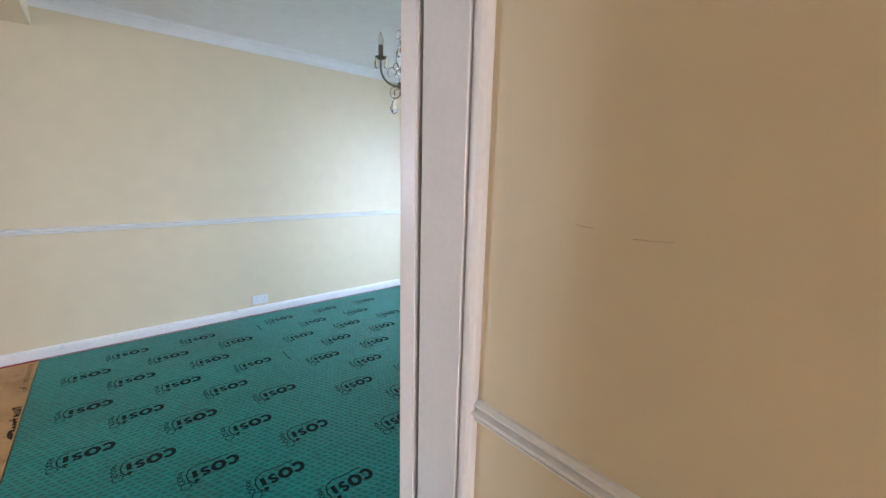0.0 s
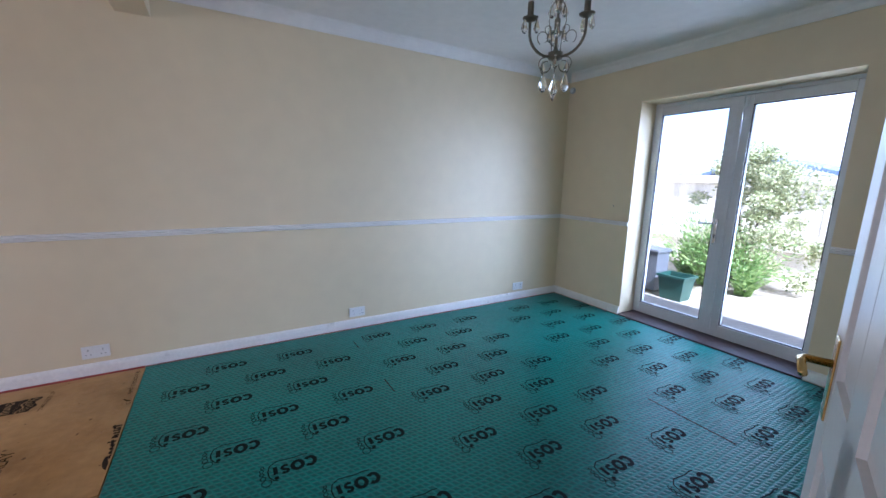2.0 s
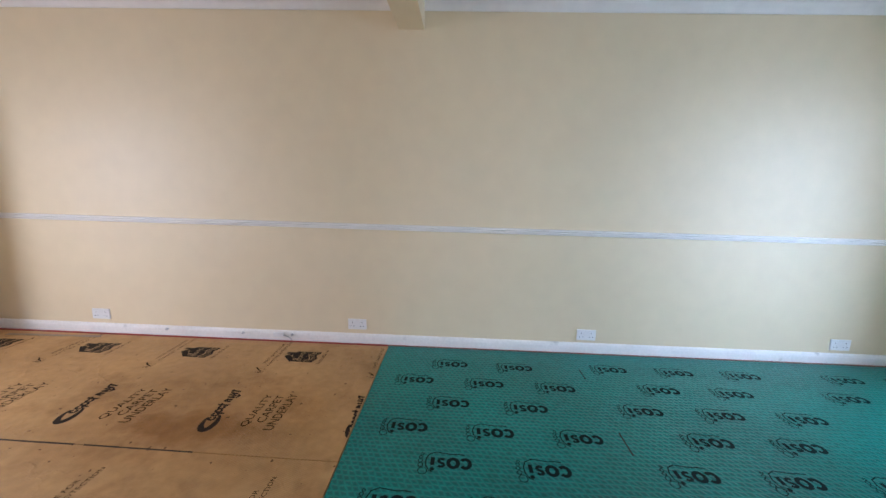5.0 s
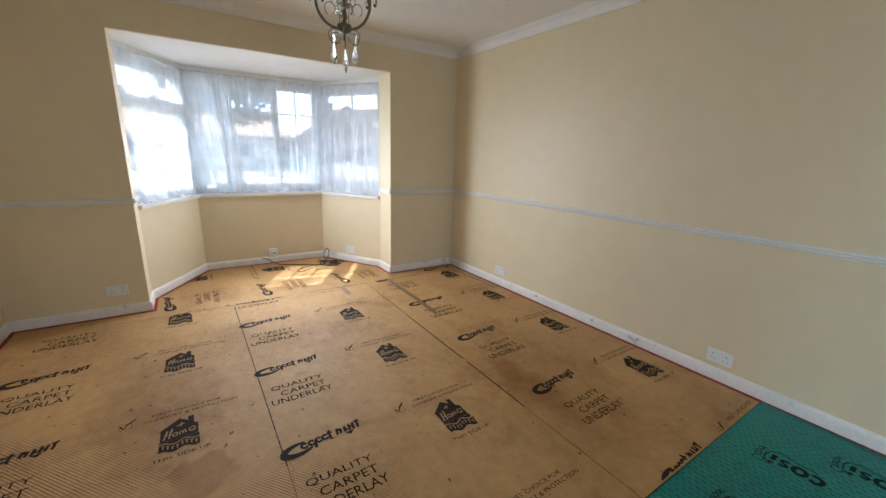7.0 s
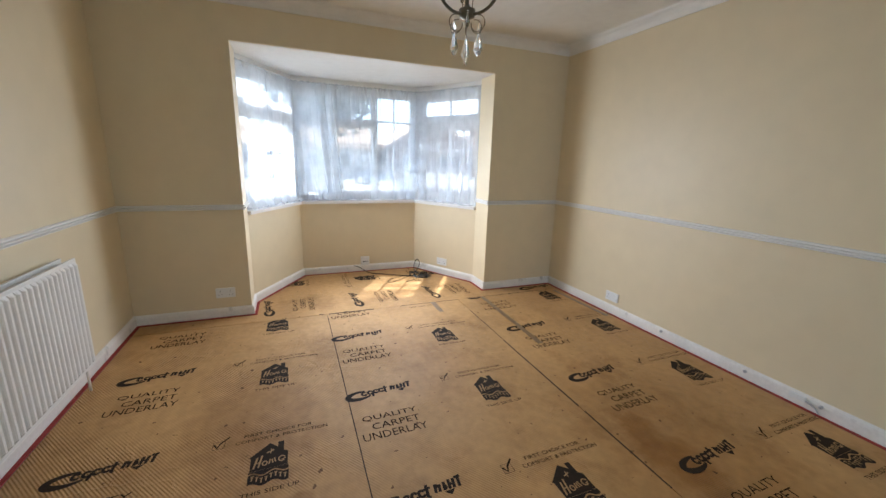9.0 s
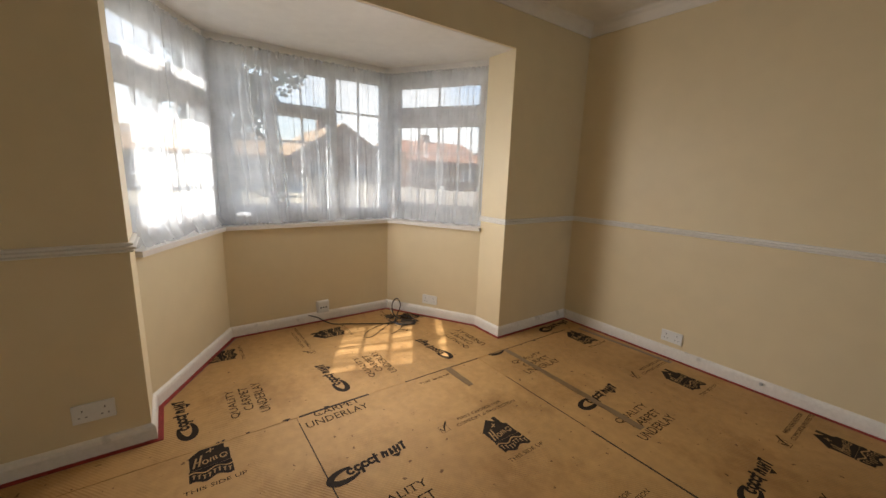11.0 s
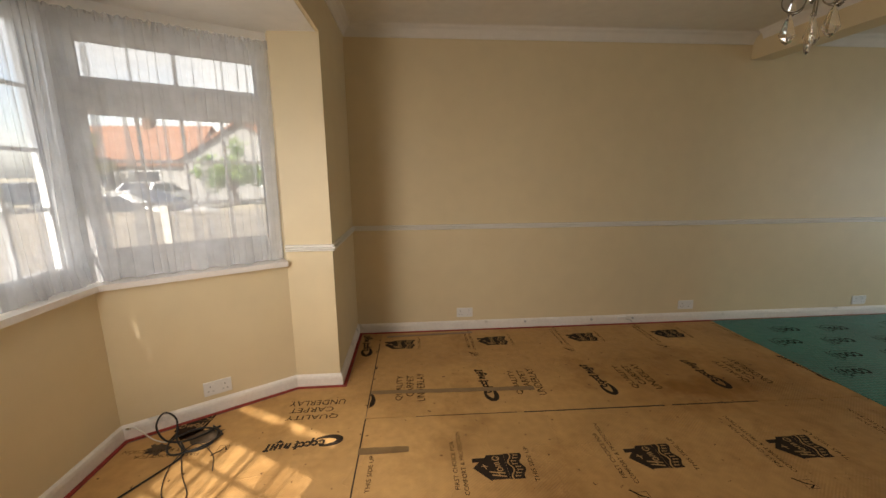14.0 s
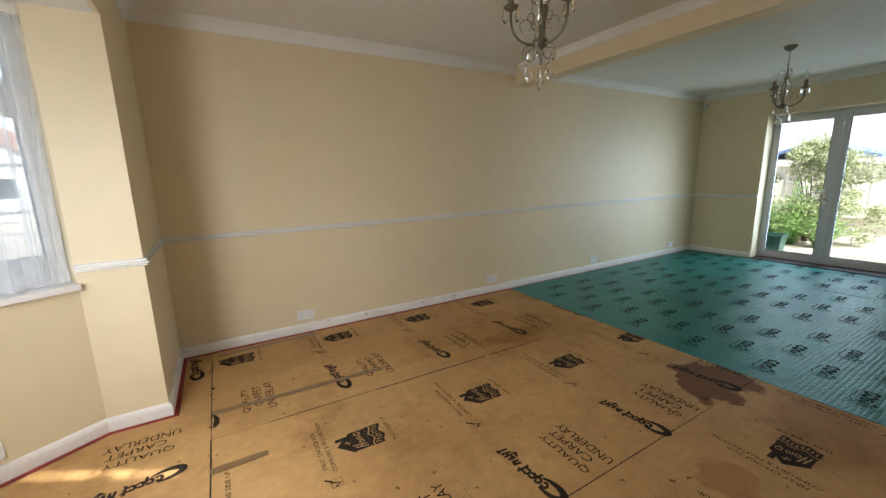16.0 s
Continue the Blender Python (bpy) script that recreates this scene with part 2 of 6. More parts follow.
    h = chain(nt, ("ADD", rib, chain(nt, ("MULTIPLY", crease.outputs[0], 2.4))))
    bp = nt.nodes.new("ShaderNodeBump")
    bp.inputs["Strength"].default_value, bp.inputs["Distance"].default_value = 0.8, 0.005
    nt.links.new(h, bp.inputs["Height"])
    nt.links.new(bp.outputs[0], b.inputs["Normal"])
    # shade between the ribs, painted into the colour along the rib wave
    groove_shade = nt.nodes.new("ShaderNodeMix")
    groove_shade.data_type, groove_shade.blend_type = "RGBA", "MULTIPLY"
    groove_shade.inputs[7].default_value = (0.70, 0.66, 0.62, 1)
    nt.links.new(chain(nt, ("MULTIPLY", chain(nt, ("SUBTRACT", 1.0, w.outputs[1])), zone.outputs[0])), groove_shade.inputs[0])
    nt.links.new(out, groove_shade.inputs[6])
    nt.links.new(groove_shade.outputs[2], b.inputs["Base Color"])
    return m


def sheer_net():
    m = bpy.data.materials.new("white_sheer_net")
    m.use_nodes = True
    nt = m.node_tree
    nt.nodes.remove(nt.nodes["Principled BSDF"])
    tr = nt.nodes.new("ShaderNodeBsdfTransparent")
    di = nt.nodes.new("ShaderNodeBsdfDiffuse")
    tl = nt.nodes.new("ShaderNodeBsdfTranslucent")
    di.inputs[0].default_value = tl.inputs[0].default_value = (0.95, 0.975, 1.0, 1)
    a = nt.nodes.new("ShaderNodeMixShader")
    a.inputs[0].default_value = 0.70
    c = nt.nodes.new("ShaderNodeMixShader")
    tc = nt.nodes.new("ShaderNodeTexCoord")
    n = nt.nodes.new("ShaderNodeTexNoise")
    n.inputs["Scale"].default_value, n.inputs["Detail"].default_value = 9.0, 4
    mr = nt.nodes.new("ShaderNodeMapRange")
    mr.inputs[1].default_value, mr.inputs[2].default_value = 0.3, 0.7
    mr.inputs[3].default_value, mr.inputs[4].default_value = 0.37, 0.47
    nt.links.new(tc.outputs["Object"], n.inputs["Vector"])
    nt.links.new(n.outputs[0], mr.inputs[0])
    nt.links.new(mr.outputs[0], c.inputs[0])
    nt.links.new(di.outputs[0], a.inputs[1])
    nt.links.new(tl.outputs[0], a.inputs[2])
    nt.links.new(tr.outputs[0], c.inputs[1])
    nt.links.new(a.outputs[0], c.inputs[2])
    nt.links.new(c.outputs[0], nt.nodes["Material Output"].inputs[0])
    return m


def glass_material(name, tint=(1, 1, 1), rough=0.0):
    m = bpy.data.materials.new(name)
    m.use_nodes = True
    nt = m.node_tree
    b = nt.nodes["Principled BSDF"]
    b.inputs["Base Color"].default_value = (*tint, 1)
    b.inputs["Roughness"].default_value, b.inputs["IOR"].default_value = rough, 1.45
    b.inputs["Transmission Weight"].default_value = 1.0
    return m


def thin_glass():
    """Window pane: clear with a mirror sheen at grazing angles."""
    m = bpy.data.materials.new("window_glass")
    m.use_nodes = True
    nt = m.node_tree
    nt.nodes.remove(nt.nodes["Principled BSDF"])
    tr = nt.nodes.new("ShaderNodeBsdfTransparent")
    tr.inputs[0].default_value = (0.93, 0.95, 0.95, 1)
    gl = nt.nodes.new("ShaderNodeBsdfGlossy")
    gl.inputs["Roughness"].default_value = 0.02
    fr = nt.nodes.new("ShaderNodeLayerWeight")
    fr.inputs["Blend"].default_value = 0.5
    sheen = chain(nt, ("ADD", chain(nt, ("MULTIPLY", chain(nt, ("POWER", fr.outputs["Facing"], 4.0)), 0.6)), 0.025))
    mx = nt.nodes.new("ShaderNodeMixShader")
    nt.links.new(sheen, mx.inputs[0])
    nt.links.new(tr.outputs[0], mx.inputs[1])
    nt.links.new(gl.outputs[0], mx.inputs[2])
    nt.links.new(mx.outputs[0], nt.nodes["Material Output"].inputs[0])
    return m


M_WALL = wallpaper()
M_CEIL = material("white_ceiling_paint", (0.78, 0.76, 0.72), 0.7, 0, 0.04, 0.9, 0.12, 90)
M_WHITE = material("white_gloss_paint", (0.80, 0.77, 0.74), 0.32, 0, 0.03, 5, 0.12, 35)
M_DADO = material("off_white_satin_paint", (0.80, 0.78, 0.74), 0.4, 0, 0.04, 5, 0.1, 40)
M_SKIRT = material("chipped_white_skirting_paint", (0.80, 0.775, 0.735), 0.4, 0, 0.07, 4, 0.15, 30)


def chipped(m):
    """Grey knocks and scuffs in a painted board."""
    nt, b = nodes_of(m)
    tc = nt.nodes.new("ShaderNodeTexCoord")
    n = nt.nodes.new("ShaderNodeTexNoise")
    n.inputs["Scale"].default_value, n.inputs["Detail"].default_value = 7.0, 6
    nt.links.new(tc.outputs["Object"], n.inputs["Vector"])
    mr = nt.nodes.new("ShaderNodeMapRange")
    mr.inputs[1].default_value, mr.inputs[2].default_value, mr.inputs[4].default_value = 0.63, 0.70, 0.6
    nt.links.new(n.outputs[0], mr.inputs[0])
    mx = nt.nodes.new("ShaderNodeMix")
    mx.data_type, mx.blend_type = "RGBA", "MULTIPLY"
    mx.inputs[7].default_value = (0.45, 0.44, 0.43, 1)
    nt.links.new(mr.outputs[0], mx.inputs[0])
    nt.links.new(b.inputs["Base Color"].links[0].from_socket, mx.inputs[6])
    nt.links.new(mx.outputs[2], b.inputs["Base Color"])


chipped(M_SKIRT)
M_UPVC = material("white_upvc", (0.74, 0.77, 0.81), 0.25, 0, 0.02, 4)
# white uPVC again, greyed: the shade on the backlit garden doors is in this colour
M_UPVC_DOOR = material("shaded_white_upvc", (0.60, 0.62, 0.64), 0.3, 0, 0.04, 4)
M_GASKET = material("black_rubber_gasket", (0.02, 0.02, 0.022), 0.6)
M_GLASS = thin_glass()
M_CRYSTAL = glass_material("crystal_glass", (1, 0.99, 0.97), 0.02)
M_BULB = material("frosted_candle_bulb", (0.80, 0.80, 0.78), 0.25, 0, 0.03, 20)
M_BRONZE = material("aged_bronze_metal", (0.19, 0.165, 0.115), 0.45, 0.4, 0.2, 40)
M_BRASS = material("brass", (0.65, 0.45, 0.17), 0.25, 1.0, 0.1, 30)
M_CHROME = material("satin_chrome", (0.6, 0.6, 0.6), 0.25, 1.0, 0.05, 30)
M_STEEL = material("dark_steel", (0.10, 0.10, 0.11), 0.4, 0.6, 0.1, 30)
M_GREEN = green_underlay()
M_KRAFT = kraft_underlay()
M_INK = material("dark_brown_ink", (0.028, 0.018, 0.011), 0.8, 0, 0.35, 25, spec=0.2)
M_FAINT = material("thin_brown_ink", (0.030, 0.018, 0.010), 0.85, 0, 0.35, 30, spec=0.08)
M_GINK = material("dark_green_ink", (0.0015, 0.010, 0.011), 0.7, 0, 0.25, 25, spec=0.2)
M_PAPER = material("bare_kraft_paper", (0.40, 0.24, 0.10), 0.65, 0, 0.15, 30, spec=0.3)
M_SCUFF = material("brown_scuff", (0.52, 0.41, 0.27), 0.8, 0, 0.2, 30)
M_TORN = material("torn_dirty_underlay", (0.085, 0.058, 0.035), 0.85, 0, 0.4, 18, 0.6, 60)
M_TAPE = material("brown_parcel_tape", (0.21, 0.13, 0.06), 0.3, 0, 0.2, 14)
M_RED = material("red_carpet_edging", (0.28, 0.035, 0.03), 0.9, 0, 0.35, 20, 0.6, 120)
M_DARKGAP = material("dark_joint", (0.035, 0.022, 0.014), 0.9, 0, 0.2, 20)
M_SUBFLOOR = material("dusty_concrete_floor", (0.22, 0.19, 0.16), 0.9, 0, 0.2, 3)
M_THRESH = material("dark_wood_threshold", (0.055, 0.032, 0.03), 0.5, 0, 0.35, 12, 0.4, 40)
M_SOCKET = material("white_plastic_faceplate", (0.78, 0.78, 0.77), 0.3, 0, 0.03, 8)
M_SLOT = material("dark_socket_slot", (0.03, 0.03, 0.03), 0.6)
M_CABLE = material("black_cable_pvc", (0.012, 0.012, 0.013), 0.45, 0, 0.2, 60)
M_COAX = material("white_cable_pvc", (0.62, 0.60, 0.55), 0.45, 0, 0.1, 60)
M_RAD = material("white_radiator_enamel", (0.80, 0.79, 0.77), 0.28, 0, 0.04, 8)
M_NET = sheer_net()
M_LABEL = material("grey_plastic", (0.45, 0.46, 0.47), 0.4, 0, 0.05, 20)

# ---- building helpers ----
BASE = {}


def thing(name, label, category, base=(0, 0, 0), group="", kind=""):
    ob = new(name)
    ob.empty_display_size = 0.1
    ob.matrix_basis = Matrix.Translation(base)
    BASE[ob] = Vector(base)
    return tagged(ob, label, category, group, kind)


def part(name, bm, mat, parent=None, label="", smooth=False):
    """Link a bmesh, given in world places, as one mesh under its thing or part."""
    base = BASE.get(parent, Vector())
    if base.length:
        bmesh.ops.translate(bm, verts=bm.verts, vec=-base)
    me = bpy.data.meshes.new(name)
    bm.to_mesh(me)
    bm.free()
    me.materials.append(mat)
    if smooth:
        for p in me.polygons:
            p.use_smooth = True
    ob = new(name, me)
    ob.parent = parent
    BASE[ob] = base
    if label:
        ob["label"] = label
    return ob


def structure(name, bm, mat, label, category, smooth=False):
    return tagged(part(name, bm, mat, None, "", smooth), label, category, "", "structure")


def box(bm, x0, x1, y0, y1, z0, z1, bevel=0.0, rot=None):
    r = bmesh.ops.create_cube(bm, size=1.0)
    vs = r["verts"]
    bmesh.ops.scale(bm, verts=vs, vec=(abs(x1 - x0), abs(y1 - y0), abs(z1 - z0)))
    bmesh.ops.translate(bm, verts=vs, vec=((x0 + x1) / 2, (y0 + y1) / 2, (z0 + z1) / 2))
    if bevel:
        es = list({e for v in vs for e in v.link_edges})
        bmesh.ops.bevel(bm, geom=es, offset=bevel, segments=2, affect="EDGES", profile=0.6)
    return bm


def thicken(bm, thickness):
    bmesh.ops.recalc_face_normals(bm, faces=bm.faces)
    bm.normal_update()
    bmesh.ops.solidify(bm, geom=bm.faces[:], thickness=thickness)


def boxes(*rows, bevel=0.0):
    bm = bmesh.new()
    for r in rows:
        box(bm, *r, bevel=bevel)
    return bm


def prism(bm, poly, z0, z1):
    """An upright prism on a plan polygon, counter-clockwise from above."""
    lo = [bm.verts.new((x, y, z0)) for x, y in poly]
    hi = [bm.verts.new((x, y, z1)) for x, y in poly]
    n = len(poly)
    bm.faces.new(lo[::-1])
    bm.faces.new(hi)
    for i in range(n):
        bm.faces.new((lo[i], lo[(i + 1) % n], hi[(i + 1) % n], hi[i]))
    return bm


def tube(bm, pts, r, seg=8, r_end=None, cap=True):
    """A round tube along points; the radius may taper to r_end."""
    pts = [Vector(p) for p in pts]
    rings = []
    side = None
    for i, p in enumerate(pts):
        d = (pts[min(i + 1, len(pts) - 1)] - pts[max(i - 1, 0)])
        d = d.normalized() if d.length else Vector((0, 0, 1))
        if side is None:
            side = d.orthogonal().normalized()
        else:
            side = side - d * side.dot(d)
            side = side.normalized() if side.length > 1e-6 else d.orthogonal().normalized()
        other = d.cross(side)
        rr = r if r_end is None else r + (r_end - r) * i / (len(pts) - 1)
        rings.append([bm.verts.new(p + (side * math.cos(a) + other * math.sin(a)) * rr) for a in (2 * math.pi * k / seg for k in range(seg))])
    for a, b in zip(rings, rings[1:]):
        for k in range(seg):
            bm.faces.new((a[k], a[(k + 1) % seg], b[(k + 1) % seg], b[k]))
    if cap:
        bm.faces.new(rings[0][::-1])
        bm.faces.new(rings[-1])
    return bm


def lathe(bm, profile, centre=(0, 0, 0), seg=16):
    """A turned shape from (radius, height) pairs, upright at centre."""
    c = Vector(centre)
    rings = [[bm.verts.new(c + Vector((r * math.cos(a), r * math.sin(a), z))) for a in (2 * math.pi * k / seg for k in range(seg))] for r, z in profile]
    for a, b in zip(rings, rings[1:]):
        for k in range(seg):
            bm.faces.new((a[k], a[(k + 1) % seg], b[(k + 1) % seg], b[k]))
    bm.faces.new(rings[0][::-1])
    bm.faces.new(rings[-1])
    return bm


def sweep(bm, path, profile, closed=False):
    """Sweep a profile of (away, up) pairs along plan points (x, y); away is to the left of the way, corners are mitred."""
    pts = [Vector((x, y, 0)) for x, y in path]
    n = len(pts)
    rings = []
    for i, p in enumerate(pts):
        din = (p - pts[i - 1]).normalized() if (i or closed) else None
        dout = (pts[(i + 1) % n] - p).normalized() if (i < n - 1 or closed) else None
        a = din or dout
        b = dout or din
        na, nb = Vector((-a.y, a.x, 0)), Vector((-b.y, b.x, 0))
        m = (na + nb)
        m = m / max(1e-6, m.dot(na))
        rings.append([bm.verts.new(p + m * s + Vector((0, 0, z))) for s, z in profile])
    k = len(profile)
    for i in range(n if closed else n - 1):
        a, b = rings[i], rings[(i + 1) % n]
        for j in range(k):
            bm.faces.new((a[j], a[(j + 1) % k], b[(j + 1) % k], b[j]))
    if not closed:
        bm.faces.new(rings[0][::-1])
        bm.faces.new(rings[-1])
    bmesh.ops.recalc_face_normals(bm, faces=bm.faces)
    return bm

# ---- the plan ----
N, E, W, S = 4.45, 3.815, -3.565, 0.48          # faces of the room's walls
SD = 1.195                                      # face of the wall that holds the hall door
CEIL, BAYC, SILL = 2.52, 2.19, 0.865
PD0, PD1, PDT = 2.075, 3.555, 2.105             # garden door opening
BY0, BY1 = 1.325, 3.598                         # bay opening
BAY = [(W, BY1), (-3.85, BY1), (-4.635, 3.135), (-4.635, 1.785), (-3.85, BY0), (W, BY0)]
T = 0.26

structure("wall_north", boxes((W - T, E + T, N, N + T, -0.3, 2.75)), M_WALL, "cream painted papered party wall with faint roller marks", "wall")
TE = 0.35
structure("wall_east", boxes((E, E + TE, PD1, N, -0.3, 2.75), (E, E + TE, SD - T, PD0, -0.3, 2.75), (E, E + TE, PD0, PD1, PDT, 2.75), (E, E + TE, PD0, PD1, -0.3, -0.02)),
          M_WALL, "cream painted wall round the garden doors", "wall")
structure("wall_west", boxes((W - T, W, BY1, N, -0.3, 2.75), (W - T, W, S - T, BY0, -0.3, 2.75), (W - T, W, BY0, BY1, BAYC + 0.003, 2.75)),
          M_WALL, "cream painted wall with a square opening into the bay", "wall")
structure("wall_south", boxes((W, -0.13, S - T, S, -0.3, 2.75), (-0.13, -0.02, S - T, SD, -0.3, 2.75)), M_WALL, "cream painted wall behind the radiator", "wall")
structure("wall_hall_door", boxes((0.80, E, 1.06, SD, -0.3, 2.75), (-0.02, 0.80, 1.06, SD, 2.05, 2.75)), M_WALL, "cream painted wall beside the hall door", "wall")
structure("wall_hall_east", boxes((0.795, 0.95, -2.6, 1.06, -0.3, 2.75)), M_WALL, "beige hall wall with a dado rail", "wall")
structure("wall_hall_west", boxes((-0.26, -0.13, -2.6, S - T, -0.3, 2.75), (-0.13, 0.795, -2.75, -2.6, 2.05, 2.75), (-0.13, 0.0, -2.75, -2.6, -0.3, 2.05), (0.70, 0.795, -2.75, -2.6, -0.3, 2.05)), M_WALL, "beige hall wall", "wall")

# ceilings
structure("ceiling", boxes((W, E, SD, N, CEIL, CEIL + 0.2), (W, -0.13, S, SD, CEIL, CEIL + 0.2)), M_CEIL, "white painted plaster ceiling", "ceiling")
structure("ceiling_hall", boxes((-0.13, 0.95, -2.6, 1.06, 2.45, 2.65)), M_CEIL, "white painted hall ceiling", "ceiling")
structure("ceiling_beam", boxes((-0.175, 0.005, SD - 0.7, N, 2.318, CEIL), bevel=0.004), M_WALL, "cream painted boxed ceiling beam between the two rooms", "beam")

# the bay's low wall and head, mitred round its three sides
def bay_ring(out0, out1):
    """Plan polygons of the bay's three faces, between two depths."""
    p = [Vector((x, y)) for x, y in BAY[1:5]]
    ns = []
    for a, b in zip(p, p[1:]):
        d = (b - a).normalized()
        ns.append(Vector((d.y, -d.x)) if Vector((d.y, -d.x)).x < 0 else Vector((-d.y, d.x)))
    rows = []
    for k in (out0, out1):
        r = [p[0] + ns[0] * k]
        for i in (1, 2):
            m = ns[i - 1] + ns[i]
            r.append(p[i] + m * (k / m.dot(ns[i])))
        r.append(p[3] + ns[2] * k)
        rows.append(r)
    return rows


inner, outer = bay_ring(0.0, T)
bm = prism(bmesh.new(), [(W - 0.02, BY1 + 0.001), (W - T - 0.001, BY1 + 0.15), tuple(outer[0]), tuple(outer[1]), tuple(outer[2]), tuple(outer[3]), (W - T - 0.001, BY0 - 0.15), (W - 0.02, BY0 - 0.001)], BAYC, BAYC + 0.15)
structure("ceiling_bay", bm, M_CEIL, "white painted ceiling of the bay", "ceiling")
bm = bmesh.new()
for i in range(3):
    prism(bm, [tuple(inner[i]), tuple(outer[i]), tuple(outer[i + 1]), tuple(inner[i + 1])][::-1], -0.3, SILL - 0.03)
prism(bm, [(W - T, BY1), (W - T, BY1 + 0.2), (-3.95, BY1 + 0.2), tuple(outer[0]), tuple(inner[0])], -0.3, BAYC)
prism(bm, [(W - T, BY0), tuple(inner[3]), tuple(outer[3]), (-3.95, BY0 - 0.2), (W - T, BY0 - 0.2)], -0.3, BAYC)
bmesh.ops.remove_doubles(bm, verts=bm.verts, dist=0.001)
bmesh.ops.recalc_face_normals(bm, faces=bm.faces)
structure("wall_bay", bm, M_WALL, "cream painted low wall under the bay window", "wall")
head_in, head_out = bay_ring(0.05, T)
bm = bmesh.new()
for i in range(3):
    prism(bm, [tuple(head_in[i]), tuple(head_out[i]), tuple(head_out[i + 1]), tuple(head_in[i + 1])][::-1], 2.135, BAYC)
bmesh.ops.recalc_face_normals(bm, faces=bm.faces)
structure("window_head", bm, M_CEIL, "white painted head above the bay windows", "trim")

# window sill with a rounded nose
s_in, s_out = bay_ring(-0.035, 0.11)
bm = bmesh.new()
for i in range(3):
    prism(bm, [tuple(s_in[i]), tuple(s_out[i]), tuple(s_out[i + 1]), tuple(s_in[i + 1])][::-1], SILL - 0.03, SILL)
bmesh.ops.remove_doubles(bm, verts=bm.verts, dist=0.0005)
bmesh.ops.recalc_face_normals(bm, faces=bm.faces)
structure("window_sill", bm, M_WHITE, "white gloss painted timber window board in the bay", "sill")

# floors
structure("subfloor", boxes((W, E, 0.3, N, -0.30, -0.0125), (-4.9, W, 1.0, 3.9, -0.30, -0.0125), (-0.13, 0.95, -2.6, 0.3, -0.30, -0.0125)), M_SUBFLOOR, "dusty concrete floor under the underlay", "floor")
structure("floor_hall", boxes((-0.13, 0.795, -2.6, 1.12, -0.012, -0.002)), M_KRAFT, "brown paper underlay in the hall", "floor")

# skirting, dado rail and coving
SK = [(0, 0), (0.018, 0), (0.018, 0.056), (0.014, 0.071), (0.005, 0.080), (0, 0.082)]
DA = [(0, 0), (0.010, 0.001), (0.017, 0.005), (0.017, 0.009), (0.007, 0.012), (0.007, 0.0155), (0.024, 0.018), (0.026, 0.022), (0.024, 0.026), (0.007, 0.0285), (0.007, 0.032), (0.017, 0.035), (0.017, 0.040), (0.008, 0.044), (0, 0.044)]
CV = [(0, -0.082), (0.010, -0.082), (0.012, -0.072), (0.022, -0.050), (0.042, -0.027), (0.066, -0.012), (0.071, -0.004), (0.084, -0.002), (0.084, 0), (0, 0)]


def up(profile, z):
    return [(a, b + z) for a, b in profile]


def run(name, path, profile, z, mat, label, category):
    return structure(name, sweep(bmesh.new(), path, up(profile, z)), mat, label, category)


run("skirting_north", [(E, PD1 + 0.001), (E, N), (W, N), (W, BY1), (-3.85, BY1), (-4.635, 3.135), (-4.635, 1.785), (-3.85, BY0), (W, BY0), (W, S), (-0.13, S), (-0.13, SD)], SK, 0.0, M_SKIRT, "white painted skirting board with chipped paint", "skirting")
run("skirting_east", [(0.86, SD), (E, SD), (E, PD0 - 0.001)], SK, 0.0, M_SKIRT, "white painted skirting board", "skirting")
run("dado_rail_north", [(E, PD1), (E, N), (W, N), (W, BY1), (-3.85, BY1)], DA, 0.920, M_DADO, "white painted moulded dado rail", "dado rail")
run("dado_rail_south", [(-3.85, BY0), (W, BY0), (W, S), (-0.13, S), (-0.13, SD)], DA, 0.915, M_DADO, "white painted moulded dado rail", "dado rail")
run("dado_rail_east", [(0.86, SD), (E, SD), (E, PD0)], DA, 0.920, M_DADO, "white painted moulded dado rail", "dado rail")
run("coving_dining", [(0.005, SD), (E, SD), (E, N), (0.005, N)], CV, CEIL, M_CEIL, "white plaster coving", "coving")
run("coving_living", [(-0.175, N), (W, N), (W, S), (-0.13, S), (-0.13, SD - 0.7)], CV, CEIL, M_CEIL, "white plaster coving", "coving")
run("coving_beam", [(-0.175, SD), (-0.175, N - 0.1)], [(a * 0.7, b * 0.8) for a, b in CV], CEIL, M_CEIL, "white plaster coving along the beam", "coving")
run("dado_rail_hall", [(0.795, -2.6), (0.795, 1.025)], DA, 0.90, M_DADO, "white painted moulded dado rail in the hall", "dado rail")

# hall door frame
structure("door_frame", boxes((0.765, 0.80, 1.055, SD + 0.002, 0, 2.05), (-0.022, 0.013, 1.055, SD + 0.002, 0, 2.05), (0.013, 0.765, 1.055, SD + 0.002, 2.015, 2.05),
                              (0.757, 0.765, 1.055, 1.186, 0, 2.015), (0.013, 0.026, 1.055, 1.150, 0, 2.015), bevel=0.003), M_WHITE, "white painted door lining with stops", "door frame")
bm = bmesh.new()
lathe(bm, [(0.016, 0.0), (0.016, 2.08)], (0.775, 1.04, 0), 12)
box(bm, 0.770, 0.80, 1.03, 1.055, 0, 2.08, 0.003)
structure("architrave", bm, M_WHITE, "white painted rounded architrave bead", "trim")

